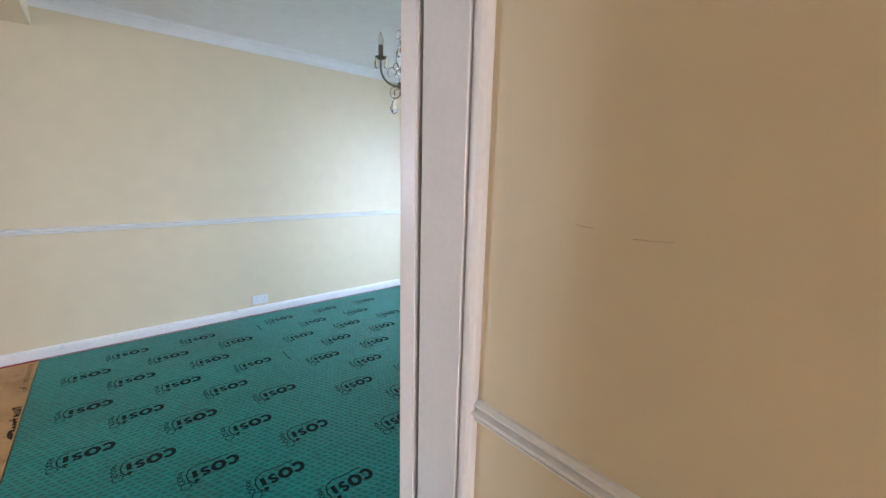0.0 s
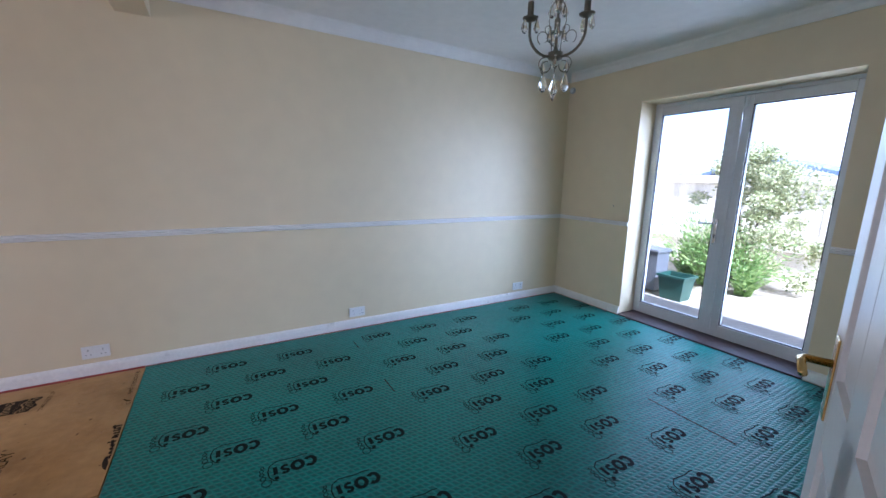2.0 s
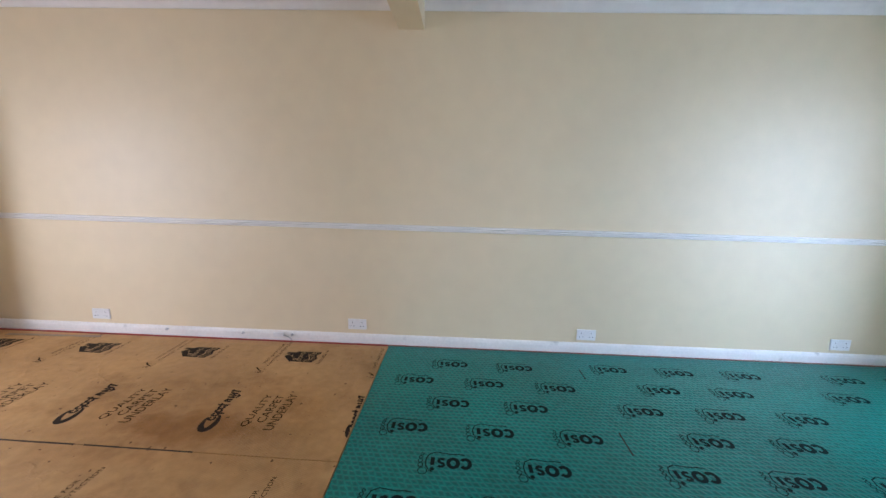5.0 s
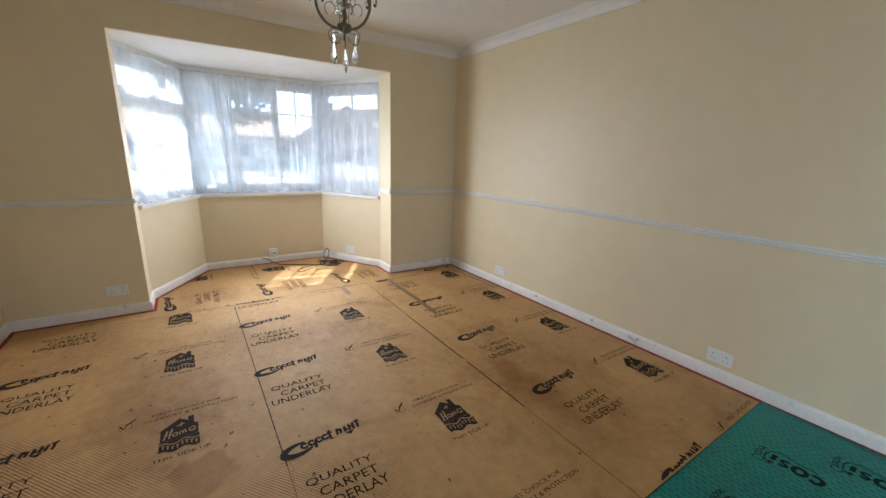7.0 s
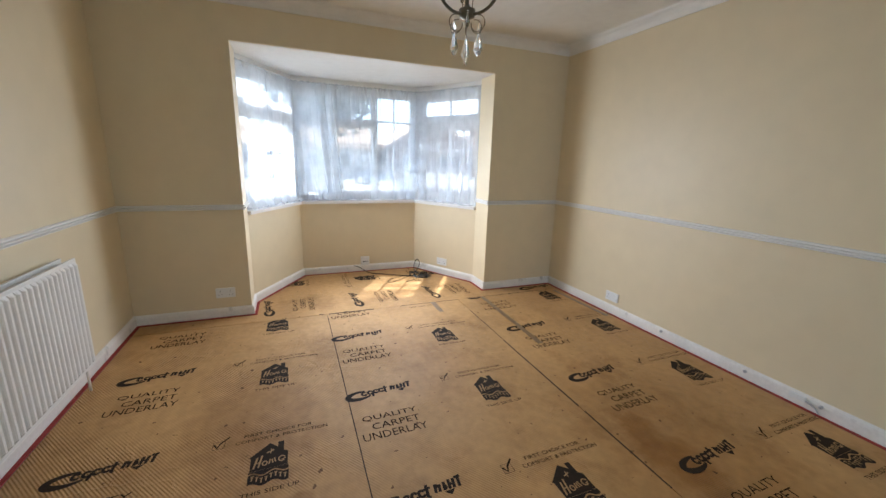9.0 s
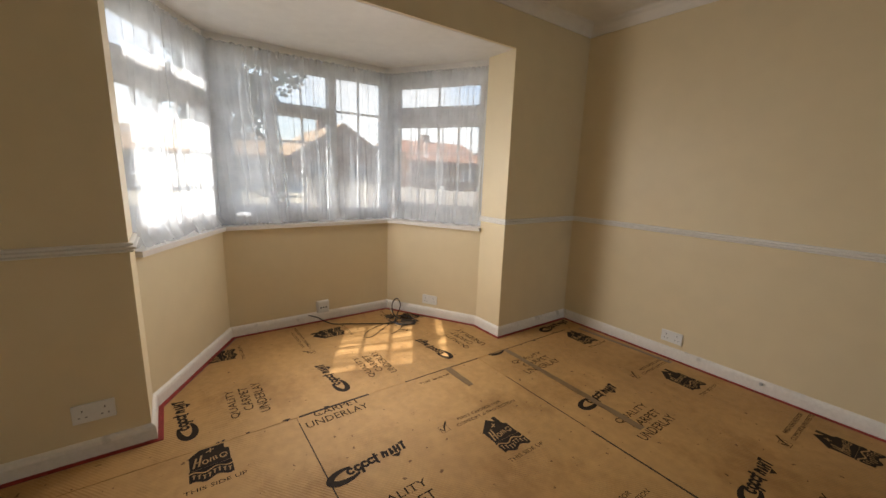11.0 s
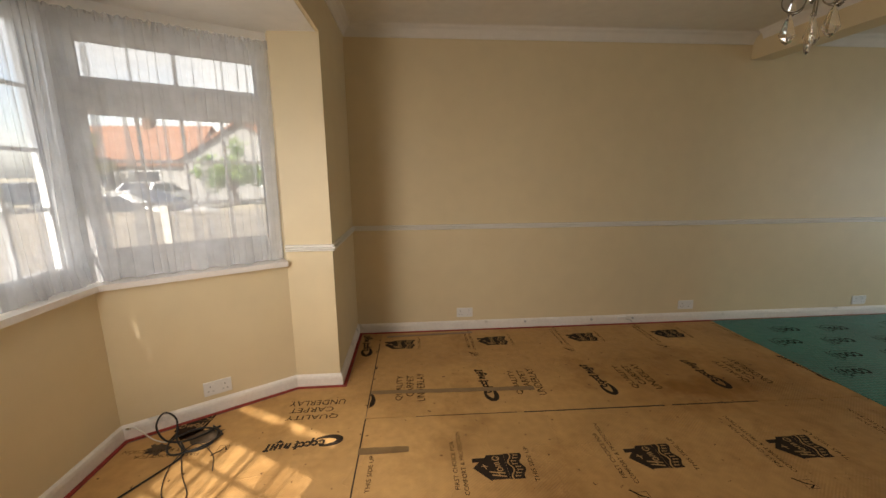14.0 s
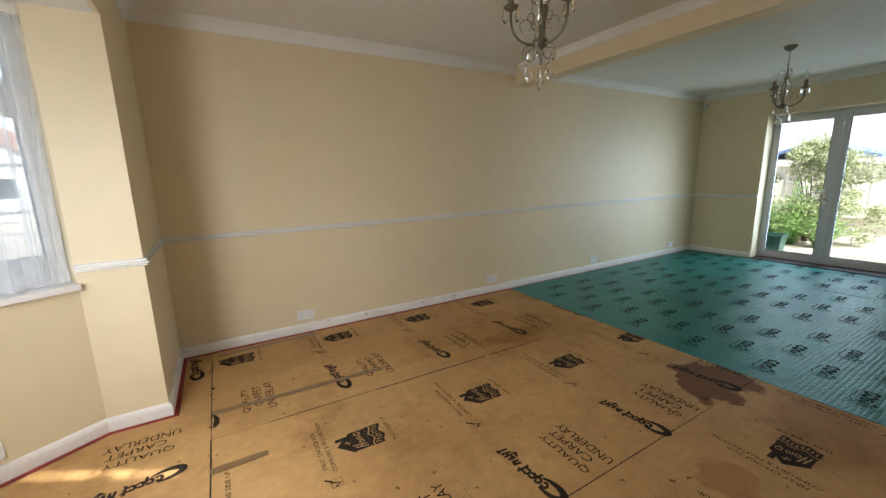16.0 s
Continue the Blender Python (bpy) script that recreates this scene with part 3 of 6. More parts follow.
# ---- garden doors ----
def rect_frame(bm, u0, u1, z0, z1, w, y0, y1, bevel=0.004, wb=None):
    wb = w if wb is None else wb
    box(bm, u0, u0 + w, y0, y1, z0, z1, bevel)
    box(bm, u1 - w, u1, y0, y1, z0, z1, bevel)
    box(bm, u0 + w, u1 - w, y0 + 0.001, y1 - 0.001, z1 - w, z1, bevel)
    box(bm, u0 + w, u1 - w, y0 + 0.001, y1 - 0.001, z0, z0 + wb, bevel)
    return bm


def pane_bm(u0, u1, z0, z1, y):
    return boxes((u0, u1, y - 0.003, y + 0.003, z0, z1))


def pane(name, bm, parent):
    ob = part(name, bm, M_GLASS, parent, "clear glass pane")
    ob.visible_shadow = False
    return ob


def leaf_frame(u0, u1, z0, z1, wl, wr, wb, wt, y0, y1):
    bm = bmesh.new()
    box(bm, u0, u0 + wl, y0, y1, z0, z1, 0.006)
    box(bm, u1 - wr, u1, y0, y1, z0, z1, 0.006)
    box(bm, u0 + wl, u1 - wr, y0 + 0.001, y1 - 0.001, z1 - wt, z1, 0.006)
    box(bm, u0 + wl, u1 - wr, y0 + 0.001, y1 - 0.001, z0, z0 + wb, 0.006)
    return bm


def garden_doors():
    """White uPVC double doors set back in a deep reveal; local x runs along the wall, y points outwards."""
    wd, D = PD1 - PD0, 0.222
    g = thing("door_garden", "white upvc double glazed french doors, closed", "door", kind="structure")
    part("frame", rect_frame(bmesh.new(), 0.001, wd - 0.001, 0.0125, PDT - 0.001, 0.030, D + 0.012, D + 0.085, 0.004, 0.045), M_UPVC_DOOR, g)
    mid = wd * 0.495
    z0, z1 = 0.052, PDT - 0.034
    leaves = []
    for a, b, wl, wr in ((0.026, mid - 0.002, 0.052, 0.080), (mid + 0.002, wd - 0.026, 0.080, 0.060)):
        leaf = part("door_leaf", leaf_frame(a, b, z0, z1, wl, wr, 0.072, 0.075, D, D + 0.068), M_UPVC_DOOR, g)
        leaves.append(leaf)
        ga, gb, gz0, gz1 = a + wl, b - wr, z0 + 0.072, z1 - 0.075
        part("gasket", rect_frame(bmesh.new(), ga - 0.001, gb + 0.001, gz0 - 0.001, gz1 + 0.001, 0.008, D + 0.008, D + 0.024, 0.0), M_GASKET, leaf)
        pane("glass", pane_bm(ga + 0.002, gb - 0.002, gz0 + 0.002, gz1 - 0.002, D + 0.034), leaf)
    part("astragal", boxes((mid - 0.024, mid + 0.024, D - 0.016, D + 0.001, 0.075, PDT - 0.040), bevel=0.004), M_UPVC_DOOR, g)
    hx = mid - 0.052
    plate = part("lock_plate", boxes((hx - 0.013, hx + 0.013, D - 0.011, D + 0.001, 0.84, 1.06), bevel=0.004), M_CHROME, leaves[0])
    bm = bmesh.new()
    tube(bm, [(hx, D - 0.006, 1.02), (hx, D - 0.055, 1.02), (hx - 0.02, D - 0.060, 1.02), (hx - 0.12, D - 0.060, 1.015)], 0.008, 8)
    part("lever_handle", bm, M_CHROME, leaves[0], "", True)
    part("keyhole", boxes((hx - 0.005, hx + 0.005, D - 0.0135, D - 0.010, 0.890, 0.925)), M_GASKET, leaves[0])
    part("trickle_vent", boxes((wd * 0.36, wd * 0.66, D - 0.006, D + 0.013, PDT - 0.029, PDT - 0.006), bevel=0.003), M_UPVC_DOOR, g)
    part("door_contact", boxes((mid + 0.030, mid + 0.055, D - 0.016, D + 0.001, PDT - 0.125, PDT - 0.05), bevel=0.004), M_UPVC_DOOR, g)
    g.matrix_basis = Matrix.Translation((E, PD1, 0)) @ Matrix.Rotation(radians(-90), 4, "Z")
    return g


garden_doors()
structure("door_step", boxes((E - 0.030, E + 0.34, PD0 + 0.001, PD1 - 0.001, -0.02, 0.012), bevel=0.004), M_THRESH, "dark stained timber threshold board", "threshold")

# unseen glazed door, made up to give the hall's added lamp an opening
g = thing("door_front", "assumed white upvc front door, unseen, added as the hall lamp's opening", "door", kind="structure")
leaf = part("door_leaf", rect_frame(bmesh.new(), 0.0, 0.70, -0.30, 2.05, 0.09, -2.70, -2.65, 0.004), M_UPVC, g)
pane("glass", pane_bm(0.09, 0.61, -0.21, 1.96, -2.675), leaf)

# ---- bay windows ----
def bay_window(name, label, width, lights, place, angle):
    """White uPVC window; lights: (u0, u1, foot, top, fanlight foot and main light top or None, upright bars, heights of bars, fanlight bars)."""
    g = thing(name, label, "window", kind="structure")
    z0, z1, SW = SILL + 0.001, 2.14, 0.030
    left, right = lights[0][0] - SW + 0.002, lights[-1][1] + SW - 0.002
    foot, top = min(l[2] for l in lights) - SW + 0.002, max(l[3] for l in lights) + SW - 0.002
    part("frame", boxes((0, left, 0, 0.07, z0, z1), (right, width, 0, 0.07, z0, z1), (left, right, 0.001, 0.069, top, z1), (left, right, 0.001, 0.069, z0, foot), bevel=0.004), M_UPVC, g)
    for a, b in zip([l[1] for l in lights], [l[0] for l in lights[1:]]):
        part("mullion", boxes((a + SW + 0.0005, b - SW - 0.0005, 0.001, 0.069, foot, top)), M_UPVC, g)
    for u0, u1, low, high, split, ups, hs, fan in lights:
        rows = [(low, high)] if split is None else [(low, split[0]), (split[1], high)]
        for k, (a, b) in enumerate(rows):
            sash = part("sash", rect_frame(bmesh.new(), u0 - SW, u1 + SW, a - SW, b + SW, SW, -0.012, 0.05, 0.005), M_UPVC, g)
            part("gasket", rect_frame(bmesh.new(), u0 - 0.001, u1 + 0.001, a - 0.001, b + 0.001, 0.005, -0.004, 0.012, 0.0), M_GASKET, sash)
            pane("glass", pane_bm(u0 - 0.001, u1 + 0.001, a - 0.001, b + 0.001, 0.02), sash)
            nv = fan if k else ups
            for i in range(nv):
                u = u0 + (u1 - u0) * (i + 1) / (nv + 1)
                part("glazing_bar", boxes((u - 0.009, u + 0.009, 0.012, 0.028, a, b)), M_UPVC, sash)
            for h in (hs if not k else ()):
                part("glazing_bar", boxes((u0, u1, 0.013, 0.027, h - 0.009, h + 0.009)), M_UPVC, sash)
        if split is not None:
            part("transom", boxes((u0 - SW, u1 + SW, 0.002, 0.068, split[0] + SW + 0.0005, split[1] - SW - 0.0005)), M_UPVC, g)
            part("window_handle", boxes(((u0 + u1) / 2 - 0.05, (u0 + u1) / 2 + 0.05, -0.04, -0.012, split[1] - 0.024, split[1] - 0.006), bevel=0.004), M_UPVC, g)
    g.matrix_basis = Matrix.Translation(place) @ Matrix.Rotation(angle, 4, "Z")
    return g


w_in, w_out = bay_ring(0.075, 0.16)


def window_at(i, name, label, lights_of, flip=False):
    a, b = Vector(w_in[i]), Vector(w_in[i + 1])
    # local y must point outwards: start from the end that makes it so
    p, q = b, a
    d = (q - p).normalized()
    if Vector((-d.y, d.x)).dot(Vector(((a + b) / 2 - Vector((-3.6, 2.46))))) < 0:
        p, q = a, b
        d = (q - p).normalized()
    length = (q - p).length
    return bay_window(name, label, length, lights_of(length), (p.x, p.y, 0), math.atan2(d.y, d.x)), p, d, length


def front_lights(n):
    bars = (1.245, 1.51, 1.78)
    return [(0.085, 0.392, 0.965, 2.042, None, 1, bars, 0), (0.461, 0.872, 0.965, 2.035, (1.700, 1.790), 1, bars[:2], 1), (0.945, 1.352, 0.965, 2.042, None, 1, bars, 0)]


def side_lights_north(n):
    return [(0.118, n - 0.075, 1.020, 2.020, (1.690, 1.855), 3, (1.243, 1.467), 1)]


def side_lights_south(n):
    return [(0.075, n - 0.118, 1.020, 2.020, (1.690, 1.855), 3, (1.243, 1.467), 1)]


window_at(0, "window_bay_north", "white upvc side window of the bay with glazing bars", side_lights_north)
window_at(1, "window_bay_front", "white upvc front window of the bay with glazing bars", front_lights)
window_at(2, "window_bay_south", "white upvc side window of the bay with glazing bars", side_lights_south)

# sheer curtains on a wire
C_IN = bay_ring(0.03, 0.1)[0]


def curtain_line(i):
    """Start, way, inward normal and length of the curtain wire on one side of the bay."""
    a, b = Vector(C_IN[i]), Vector(C_IN[i + 1])
    d = (b - a).normalized()
    n = Vector((-d.y, d.x))
    if n.dot((a + b) / 2 - Vector((-3.6, 2.46))) > 0:
        n = -n
    return a, d, n, (b - a).length


def net_panel(name, parent, i, top, foot, folds, seed, crowd=1.0, depth=0.012, spill=0.03, flare=1.0, out=0.0):
    """One width of net: folds doubled back on themselves, from a stretch of the wire to a stretch of the sill."""
    a, d, n, length = curtain_line(i)
    rnd = random.Random(seed)
    sites = []
    f = 0.0
    while f < 1.0:
        w = rnd.uniform(0.35, 2.0) / folds
        sites.append((f, w, rnd.uniform(0.25, 1.0), rnd.uniform(-1, 1)))
        f += w
    ph = [rnd.uniform(0, 6.28) for _ in range(6)]
    cols, rows = int(folds * 16), 30
    grid = []
    for r in range(rows + 1):
        v = r / rows
        e = v * v * (3 - 2 * v)
        z = 2.122 + (SILL + 0.007 - 2.122) * v
        line = []
        for c in range(cols + 1):
            f = c / cols
            k = next((q for q in reversed(sites) if q[0] <= f), sites[0])
            x = (f - k[0]) / k[1]
            size = k[2] * (0.75 + 0.35 * math.sin(4 * v + k[3] * 5))
            double = math.sin(2 * math.pi * x) * size * k[1] * 0.62
            g = (f + double * (0.6 + 0.6 * v * flare)) ** crowd if f + double > 0 else 0.0
            u = (top[0] + (top[1] - top[0]) * g) * (1 - e) + (foot[0] + (foot[1] - foot[0]) * g) * e
            u += 0.006 * math.sin(g * 23 + ph[0] + 3.1 * v) * v
            s_ = min(max(u * length, 0.004), length - 0.004)
            wob = math.cos(2 * math.pi * x + k[3]) * depth * size * (0.5 + 0.8 * v) + 0.008 * math.sin(g * 9 + ph[1] + 2 * v) * v
            low = max(0.0, (v - 0.90) / 0.10)
            lie = spill * low * low * (0.55 + 0.45 * math.sin(g * 31 + ph[2]))
            lift = 0.018 * low * (0.5 + 0.5 * math.sin(g * 44 + ph[3])) * (spill / 0.03)
            p = a + d * s_ + n * (0.010 + out + wob + lie)
            line.append((p.x, p.y, max(z + lift, SILL + 0.004)))
        grid.append(line)
    bm = bmesh.new()
    vs = [[bm.verts.new(q) for q in line] for line in grid]
    for r in range(rows):
        for c in range(cols):
            bm.faces.new((vs[r][c], vs[r][c + 1], vs[r + 1][c + 1], vs[r + 1][c]))
    return part(name, bm, M_NET, parent, "", True)


def curtain(i, label, panels):
    a, d, n, length = curtain_line(i)
    b = a + d * length
    g = thing("net_curtain", label, "curtain", (a.x, a.y, SILL), "net curtains in the bay")
    for row in panels:
        net_panel("net", g, i, *row)
    bm = bmesh.new()
    tube(bm, [(a.x, a.y, 2.115), (b.x, b.y, 2.115)], 0.004, 6)
    part("curtain_wire", bm, M_UPVC, g)
    bm = bmesh.new()
    prev = None
    for c in range(161):
        p = a + d * (c / 160 * length) + n * (0.008 + 0.009 * math.sin(c * 1.3 + i) + 0.004 * math.sin(c * 0.37))
        col = [bm.verts.new((p.x, p.y, z)) for z in (2.092 + 0.004 * math.sin(c * 0.7), 2.118, 2.138 + 0.004 * math.sin(c * 0.9))]
        if prev:
            for r in range(2):
                bm.faces.new((prev[r], col[r], col[r + 1], prev[r + 1]))
        prev = col
    part("gathered_heading", bm, M_NET, g)
    return g


curtain(0, "white sheer net curtain gathered on a wire, hanging to the sill", [((0.0, 1.0), (0.02, 0.99), 27, 3, 0.9, 0.012, 0.02), ((0.90, 1.0), (0.86, 0.99), 3, 6, 1.0, 0.010, 0.02, 1.0, 0.014)])
curtain(1, "white sheer net curtains drawn in two widths with loose folds", [((0.0, 0.76), (0.0, 0.72), 30, 5, 1.25, 0.014, 0.02), ((0.70, 1.0), (0.63, 0.985), 9, 12, 0.9, 0.014, 0.035, 1.5, 0.012), ((0.70, 0.725), (0.63, 0.665), 1, 13, 1.0, 0.006, 0.035, 1.0, 0.016),
        ((0.82, 1.0), (0.76, 0.985), 5, 14, 1.0, 0.012, 0.035, 1.5, 0.024), ((0.93, 1.0), (0.84, 0.97), 2, 15, 1.0, 0.010, 0.035, 1.5, 0.032), ((0.0, 0.07), (0.0, 0.11), 3, 16, 1.0, 0.010, 0.02, 1.0, 0.014)])
curtain(2, "white sheer net curtain bunched and bright in the sun", [((0.0, 1.0), (0.01, 0.99), 11, 8, 1.0, 0.018, 0.045, 1.6), ((0.0, 0.28), (0.0, 0.42), 4, 19, 1.0, 0.012, 0.045, 1.5, 0.014), ((0.62, 0.80), (0.70, 0.99), 3, 20, 1.0, 0.012, 0.045, 1.5, 0.016)])

# ---- hall door leaf ----
def hall_door():
    """White panelled door, built closed along x from its hinge, then swung open."""
    L, H, TH = 0.665, 1.985, 0.040
    g = thing("hall_door", "white painted panelled door standing open into the room", "door")
    bm = bmesh.new()
    box(bm, 0, 0.105, 0, TH, 0.006, H, 0.002)
    box(bm, L - 0.105, L, 0, TH, 0.006, H, 0.002)
    rails = [(0.006, 0.20), (0.86, 1.0), (1.48, 1.58), (H - 0.105, H)]
    for z0, z1 in rails:
        box(bm, 0.105, L - 0.105, 0.001, TH - 0.001, z0, z1)
    box(bm, L / 2 - 0.05, L / 2 + 0.05, 0.001, TH - 0.001, 0.2, H - 0.1)
    part("leaf", bm, M_WHITE, g)
    for z0, z1 in ((0.20, 0.86), (1.0, 1.48), (1.58, H - 0.105)):
        for x0, x1 in ((0.105, L / 2 - 0.05), (L / 2 + 0.05, L - 0.105)):
            bm = bmesh.new()
            box(bm, x0 - 0.002, x1 + 0.002, 0.012, TH - 0.012, z0 - 0.002, z1 + 0.002)
            box(bm, x0 + 0.03, x1 - 0.03, 0.005, TH - 0.005, z0 + 0.03, z1 - 0.03, 0.006)
            part("panel", bm, M_WHITE, g)
    for side in (0, 1):
        y = -0.004 if side == 0 else TH + 0.004
        sg = -1 if side == 0 else 1
        plate = part("handle_plate", boxes((L - 0.080, L - 0.040, min(y, y - sg * 0.004), max(y, y - sg * 0.004), 0.90, 1.07), bevel=0.0015), M_BRASS, g, "brass handle plate")
        bm = bmesh.new()
        tube(bm, [(L - 0.06, y, 1.015), (L - 0.06, y + sg * 0.040, 1.015), (L - 0.068, y + sg * 0.046, 1.015), (L - 0.145, y + sg * 0.044, 1.012)], 0.0085, 10, 0.0075)
        part("lever_handle", bm, M_BRASS, g, "brass lever handle", True)
    part("latch_plate", boxes((L - 0.001, L + 0.0015, 0.010, 0.030, 0.90, 1.06)), M_BRASS, g)
    for z in (0.22, 1.75):
        bm = bmesh.new()
        lathe(bm, [(0.006, z), (0.006, z + 0.09)], (-0.004, TH + 0.004, 0), 8)
        box(bm, -0.002, 0.03, TH, TH + 0.002, z, z + 0.09)
        part("hinge", bm, M_WHITE, g)
    return g


door = hall_door()
door.matrix_basis = Matrix.Translation((0.751, SD + 0.004, 0)) @ Matrix.Rotation(radians(18), 4, "Z")

# ---- underlay on the floor ----
SEAM_X = -0.245


def sheet(name, poly, mat, label, z0=-0.0115, z1=0.0):
    bm = prism(bmesh.new(), poly, z0, z1)
    ob = structure(name, bm, mat, label, "underlay")
    return ob


def rect(x0, x1, y0, y1):
    return [(x0, y0), (x1, y0), (x1, y1), (x0, y1)]


KA = sheet("underlay_sheet", rect(-3.352, SEAM_X, 0.525, 1.934), M_KRAFT, "brown kraft paper underlay strip beside the radiator, scuffed and stained")
KB = sheet("underlay_sheet", [(-3.352, 1.938), (SEAM_X, 1.938), (SEAM_X, 3.148), (-3.352, 3.200)], M_KRAFT, "brown kraft paper underlay strip with a dark water stain")
KC = sheet("underlay_sheet", [(-3.352, 3.206), (SEAM_X, 3.154), (SEAM_X + 0.005, 4.405), (-3.352, 4.405)], M_KRAFT, "brown kraft paper underlay strip along the party wall")
KD = sheet("underlay_sheet", [(-3.356, 0.525), (-3.356, 4.405), (-3.52, 4.405), (-3.52, 3.56), (-3.83, 3.555), (-4.59, 3.10), (-4.59, 1.82), (-3.83, 1.365), (-3.52, 1.36), (-3.52, 0.525)],
           M_KRAFT, "brown kraft paper underlay strip running into the bay")
GA = sheet("underlay_sheet", [(SEAM_X + 0.004, 1.13), (1.1776, 1.13), (1.1776, 4.41), (SEAM_X + 0.008, 4.41)], M_GREEN, "green foam underlay strip printed with dark footprints")
GB = sheet("underlay_sheet", rect(1.1782, 2.5692, SD + 0.03, 4.41), M_GREEN, "green foam underlay strip printed with dark footprints")
GC = sheet("underlay_sheet", rect(2.5698, E - 0.034, SD + 0.03, 4.41), M_GREEN, "green foam underlay strip beside the garden doors")

# red edging left along the skirting
RED = [(0.0185, 0.0), (0.042, 0.0), (0.040, 0.003), (0.0185, 0.0035)]
run("red_edging_living", [(SEAM_X, N), (W, N), (W, BY1), (-3.85, BY1), (-4.635, 3.135), (-4.635, 1.785), (-3.85, BY0), (W, BY0), (W, S), (-0.13, S)], RED, 0.0, M_RED, "frayed red carpet edging along the skirting", "edging")
run("red_edging_dining", [(E, PD1), (E, N), (SEAM_X, N)], [(a * (0.58 if a > 0.03 else 1), b * 0.7) for a, b in RED], 0.0, M_RED, "thin frayed red carpet edging along the skirting", "edging")


def ribbon(bm, pts, w, z=0.0, closed=False, taper=None):
    """A flat printed stroke along (x, y) points."""
    pts = [Vector((x, y, z)) for x, y in pts]
    n = len(pts)
    rows = []
    for i, p in enumerate(pts):
        a, b = (pts[i - 1], pts[(i + 1) % n]) if closed else (pts[max(i - 1, 0)], pts[min(i + 1, n - 1)])
        d = (b - a).normalized()
        k = w / 2 * (taper(i / (n - 1)) if taper else 1)
        s = Vector((-d.y, d.x, 0)) * k
        rows.append((bm.verts.new(p + s), bm.verts.new(p - s)))
    for i in range(n if closed else n - 1):
        a, b = rows[i], rows[(i + 1) % n]
        bm.faces.new((a[0], a[1], b[1], b[0]))
    return bm


def oval(cx, cy, rx, ry, a0=0, a1=360, n=20, tilt=0.0):
    out = []
    for i in range(n + (0 if a1 - a0 >= 360 else 1)):
        a = radians(a0 + (a1 - a0) * i / n)
        x, y = rx * math.cos(a), ry * math.sin(a)
        out.append((cx + x * math.cos(tilt) - y * math.sin(tilt), cy + x * math.sin(tilt) + y * math.cos(tilt)))
    return out


def flat(bm, pts):
    bm.faces.new([bm.verts.new((x, y, 0)) for x, y in pts])
    return bm


def mesh_of(name, bm, mat):
    bmesh.ops.recalc_face_normals(bm, faces=bm.faces)
    for f in bm.faces:
        if f.normal.z < 0:
            f.normal_flip()
    me = bpy.data.meshes.new(name)
    bm.to_mesh(me)
    bm.free()
    me.materials.append(mat)
    return me


def letters(bm, body, x0, x1, y0, y1, shear=0.0):
    """Add built-in lettering, fitted into a flat box."""
    cu = bpy.data.curves.new("lettering", "FONT")
    cu.body, cu.resolution_u = body, 2
    tmp = bpy.data.objects.new("lettering", cu)
    scene.collection.objects.link(tmp)
    bpy.context.view_layer.update()
    me = bpy.data.meshes.new_from_object(tmp.evaluated_get(bpy.context.evaluated_depsgraph_get()))
    co = [v.co.copy() for v in me.vertices]
    ax, bx = min(c.x for c in co), max(c.x for c in co)
    ay, by = min(c.y for c in co), max(c.y for c in co)
    vs = []
    for c in co:
        v = (c.y - ay) / (by - ay)
        vs.append(bm.verts.new((x0 + (c.x - ax) / (bx - ax) * (x1 - x0) + shear * v, y0 + v * (y1 - y0), 0)))
    for p in me.polygons:
        try:
            bm.faces.new([vs[i] for i in p.vertices])
        except ValueError:
            pass
    bpy.data.objects.remove(tmp)
    bpy.data.meshes.remove(me)
    bpy.data.curves.remove(cu)
    return bm


# printed marks, flat ink: x is the reading direction, y is up
def mark_footprint():
    bm = bmesh.new()
    ribbon(bm, oval(-0.078, 0, 0.024, 0.030, 40, 320, 14), 0.021)
    ribbon(bm, oval(-0.016, 0, 0.025, 0.030, n=16), 0.021, closed=True)
    ribbon(bm, [(0.060, 0.020), (0.050, 0.027), (0.038, 0.026), (0.031, 0.018), (0.034, 0.008), (0.044, 0.002), (0.054, -0.003), (0.059, -0.012), (0.055, -0.022), (0.044, -0.027), (0.029, -0.022)], 0.017)
    ribbon(bm, [(0.090, -0.036), (0.090, 0.020)], 0.021)
    flat(bm, oval(0.090, 0.046, 0.012, 0.012, n=10))
    # outline of a sole with five toes
    ribbon(bm, [(-0.075, -0.060), (-0.045, -0.066), (-0.005, -0.062), (0.03, -0.068), (0.075, -0.075), (0.112, -0.055), (0.125, -0.015), (0.122, 0.025), (0.105, 0.055), (0.085, 0.068)], 0.0065)
    for x, y, r in ((0.137, 0.060, 0.022), (0.150, 0.022, 0.0125), (0.153, -0.008, 0.0105), (0.152, -0.034, 0.009), (0.146, -0.056, 0.0075)):
        ribbon(bm, oval(x, y, r, r * 1.05, n=14), 0.0046, closed=True)
    bmesh.ops.scale(bm, verts=bm.verts, vec=(0.92, 0.92, 1))
    return mesh_of("footprint_mark", bm, M_GINK)


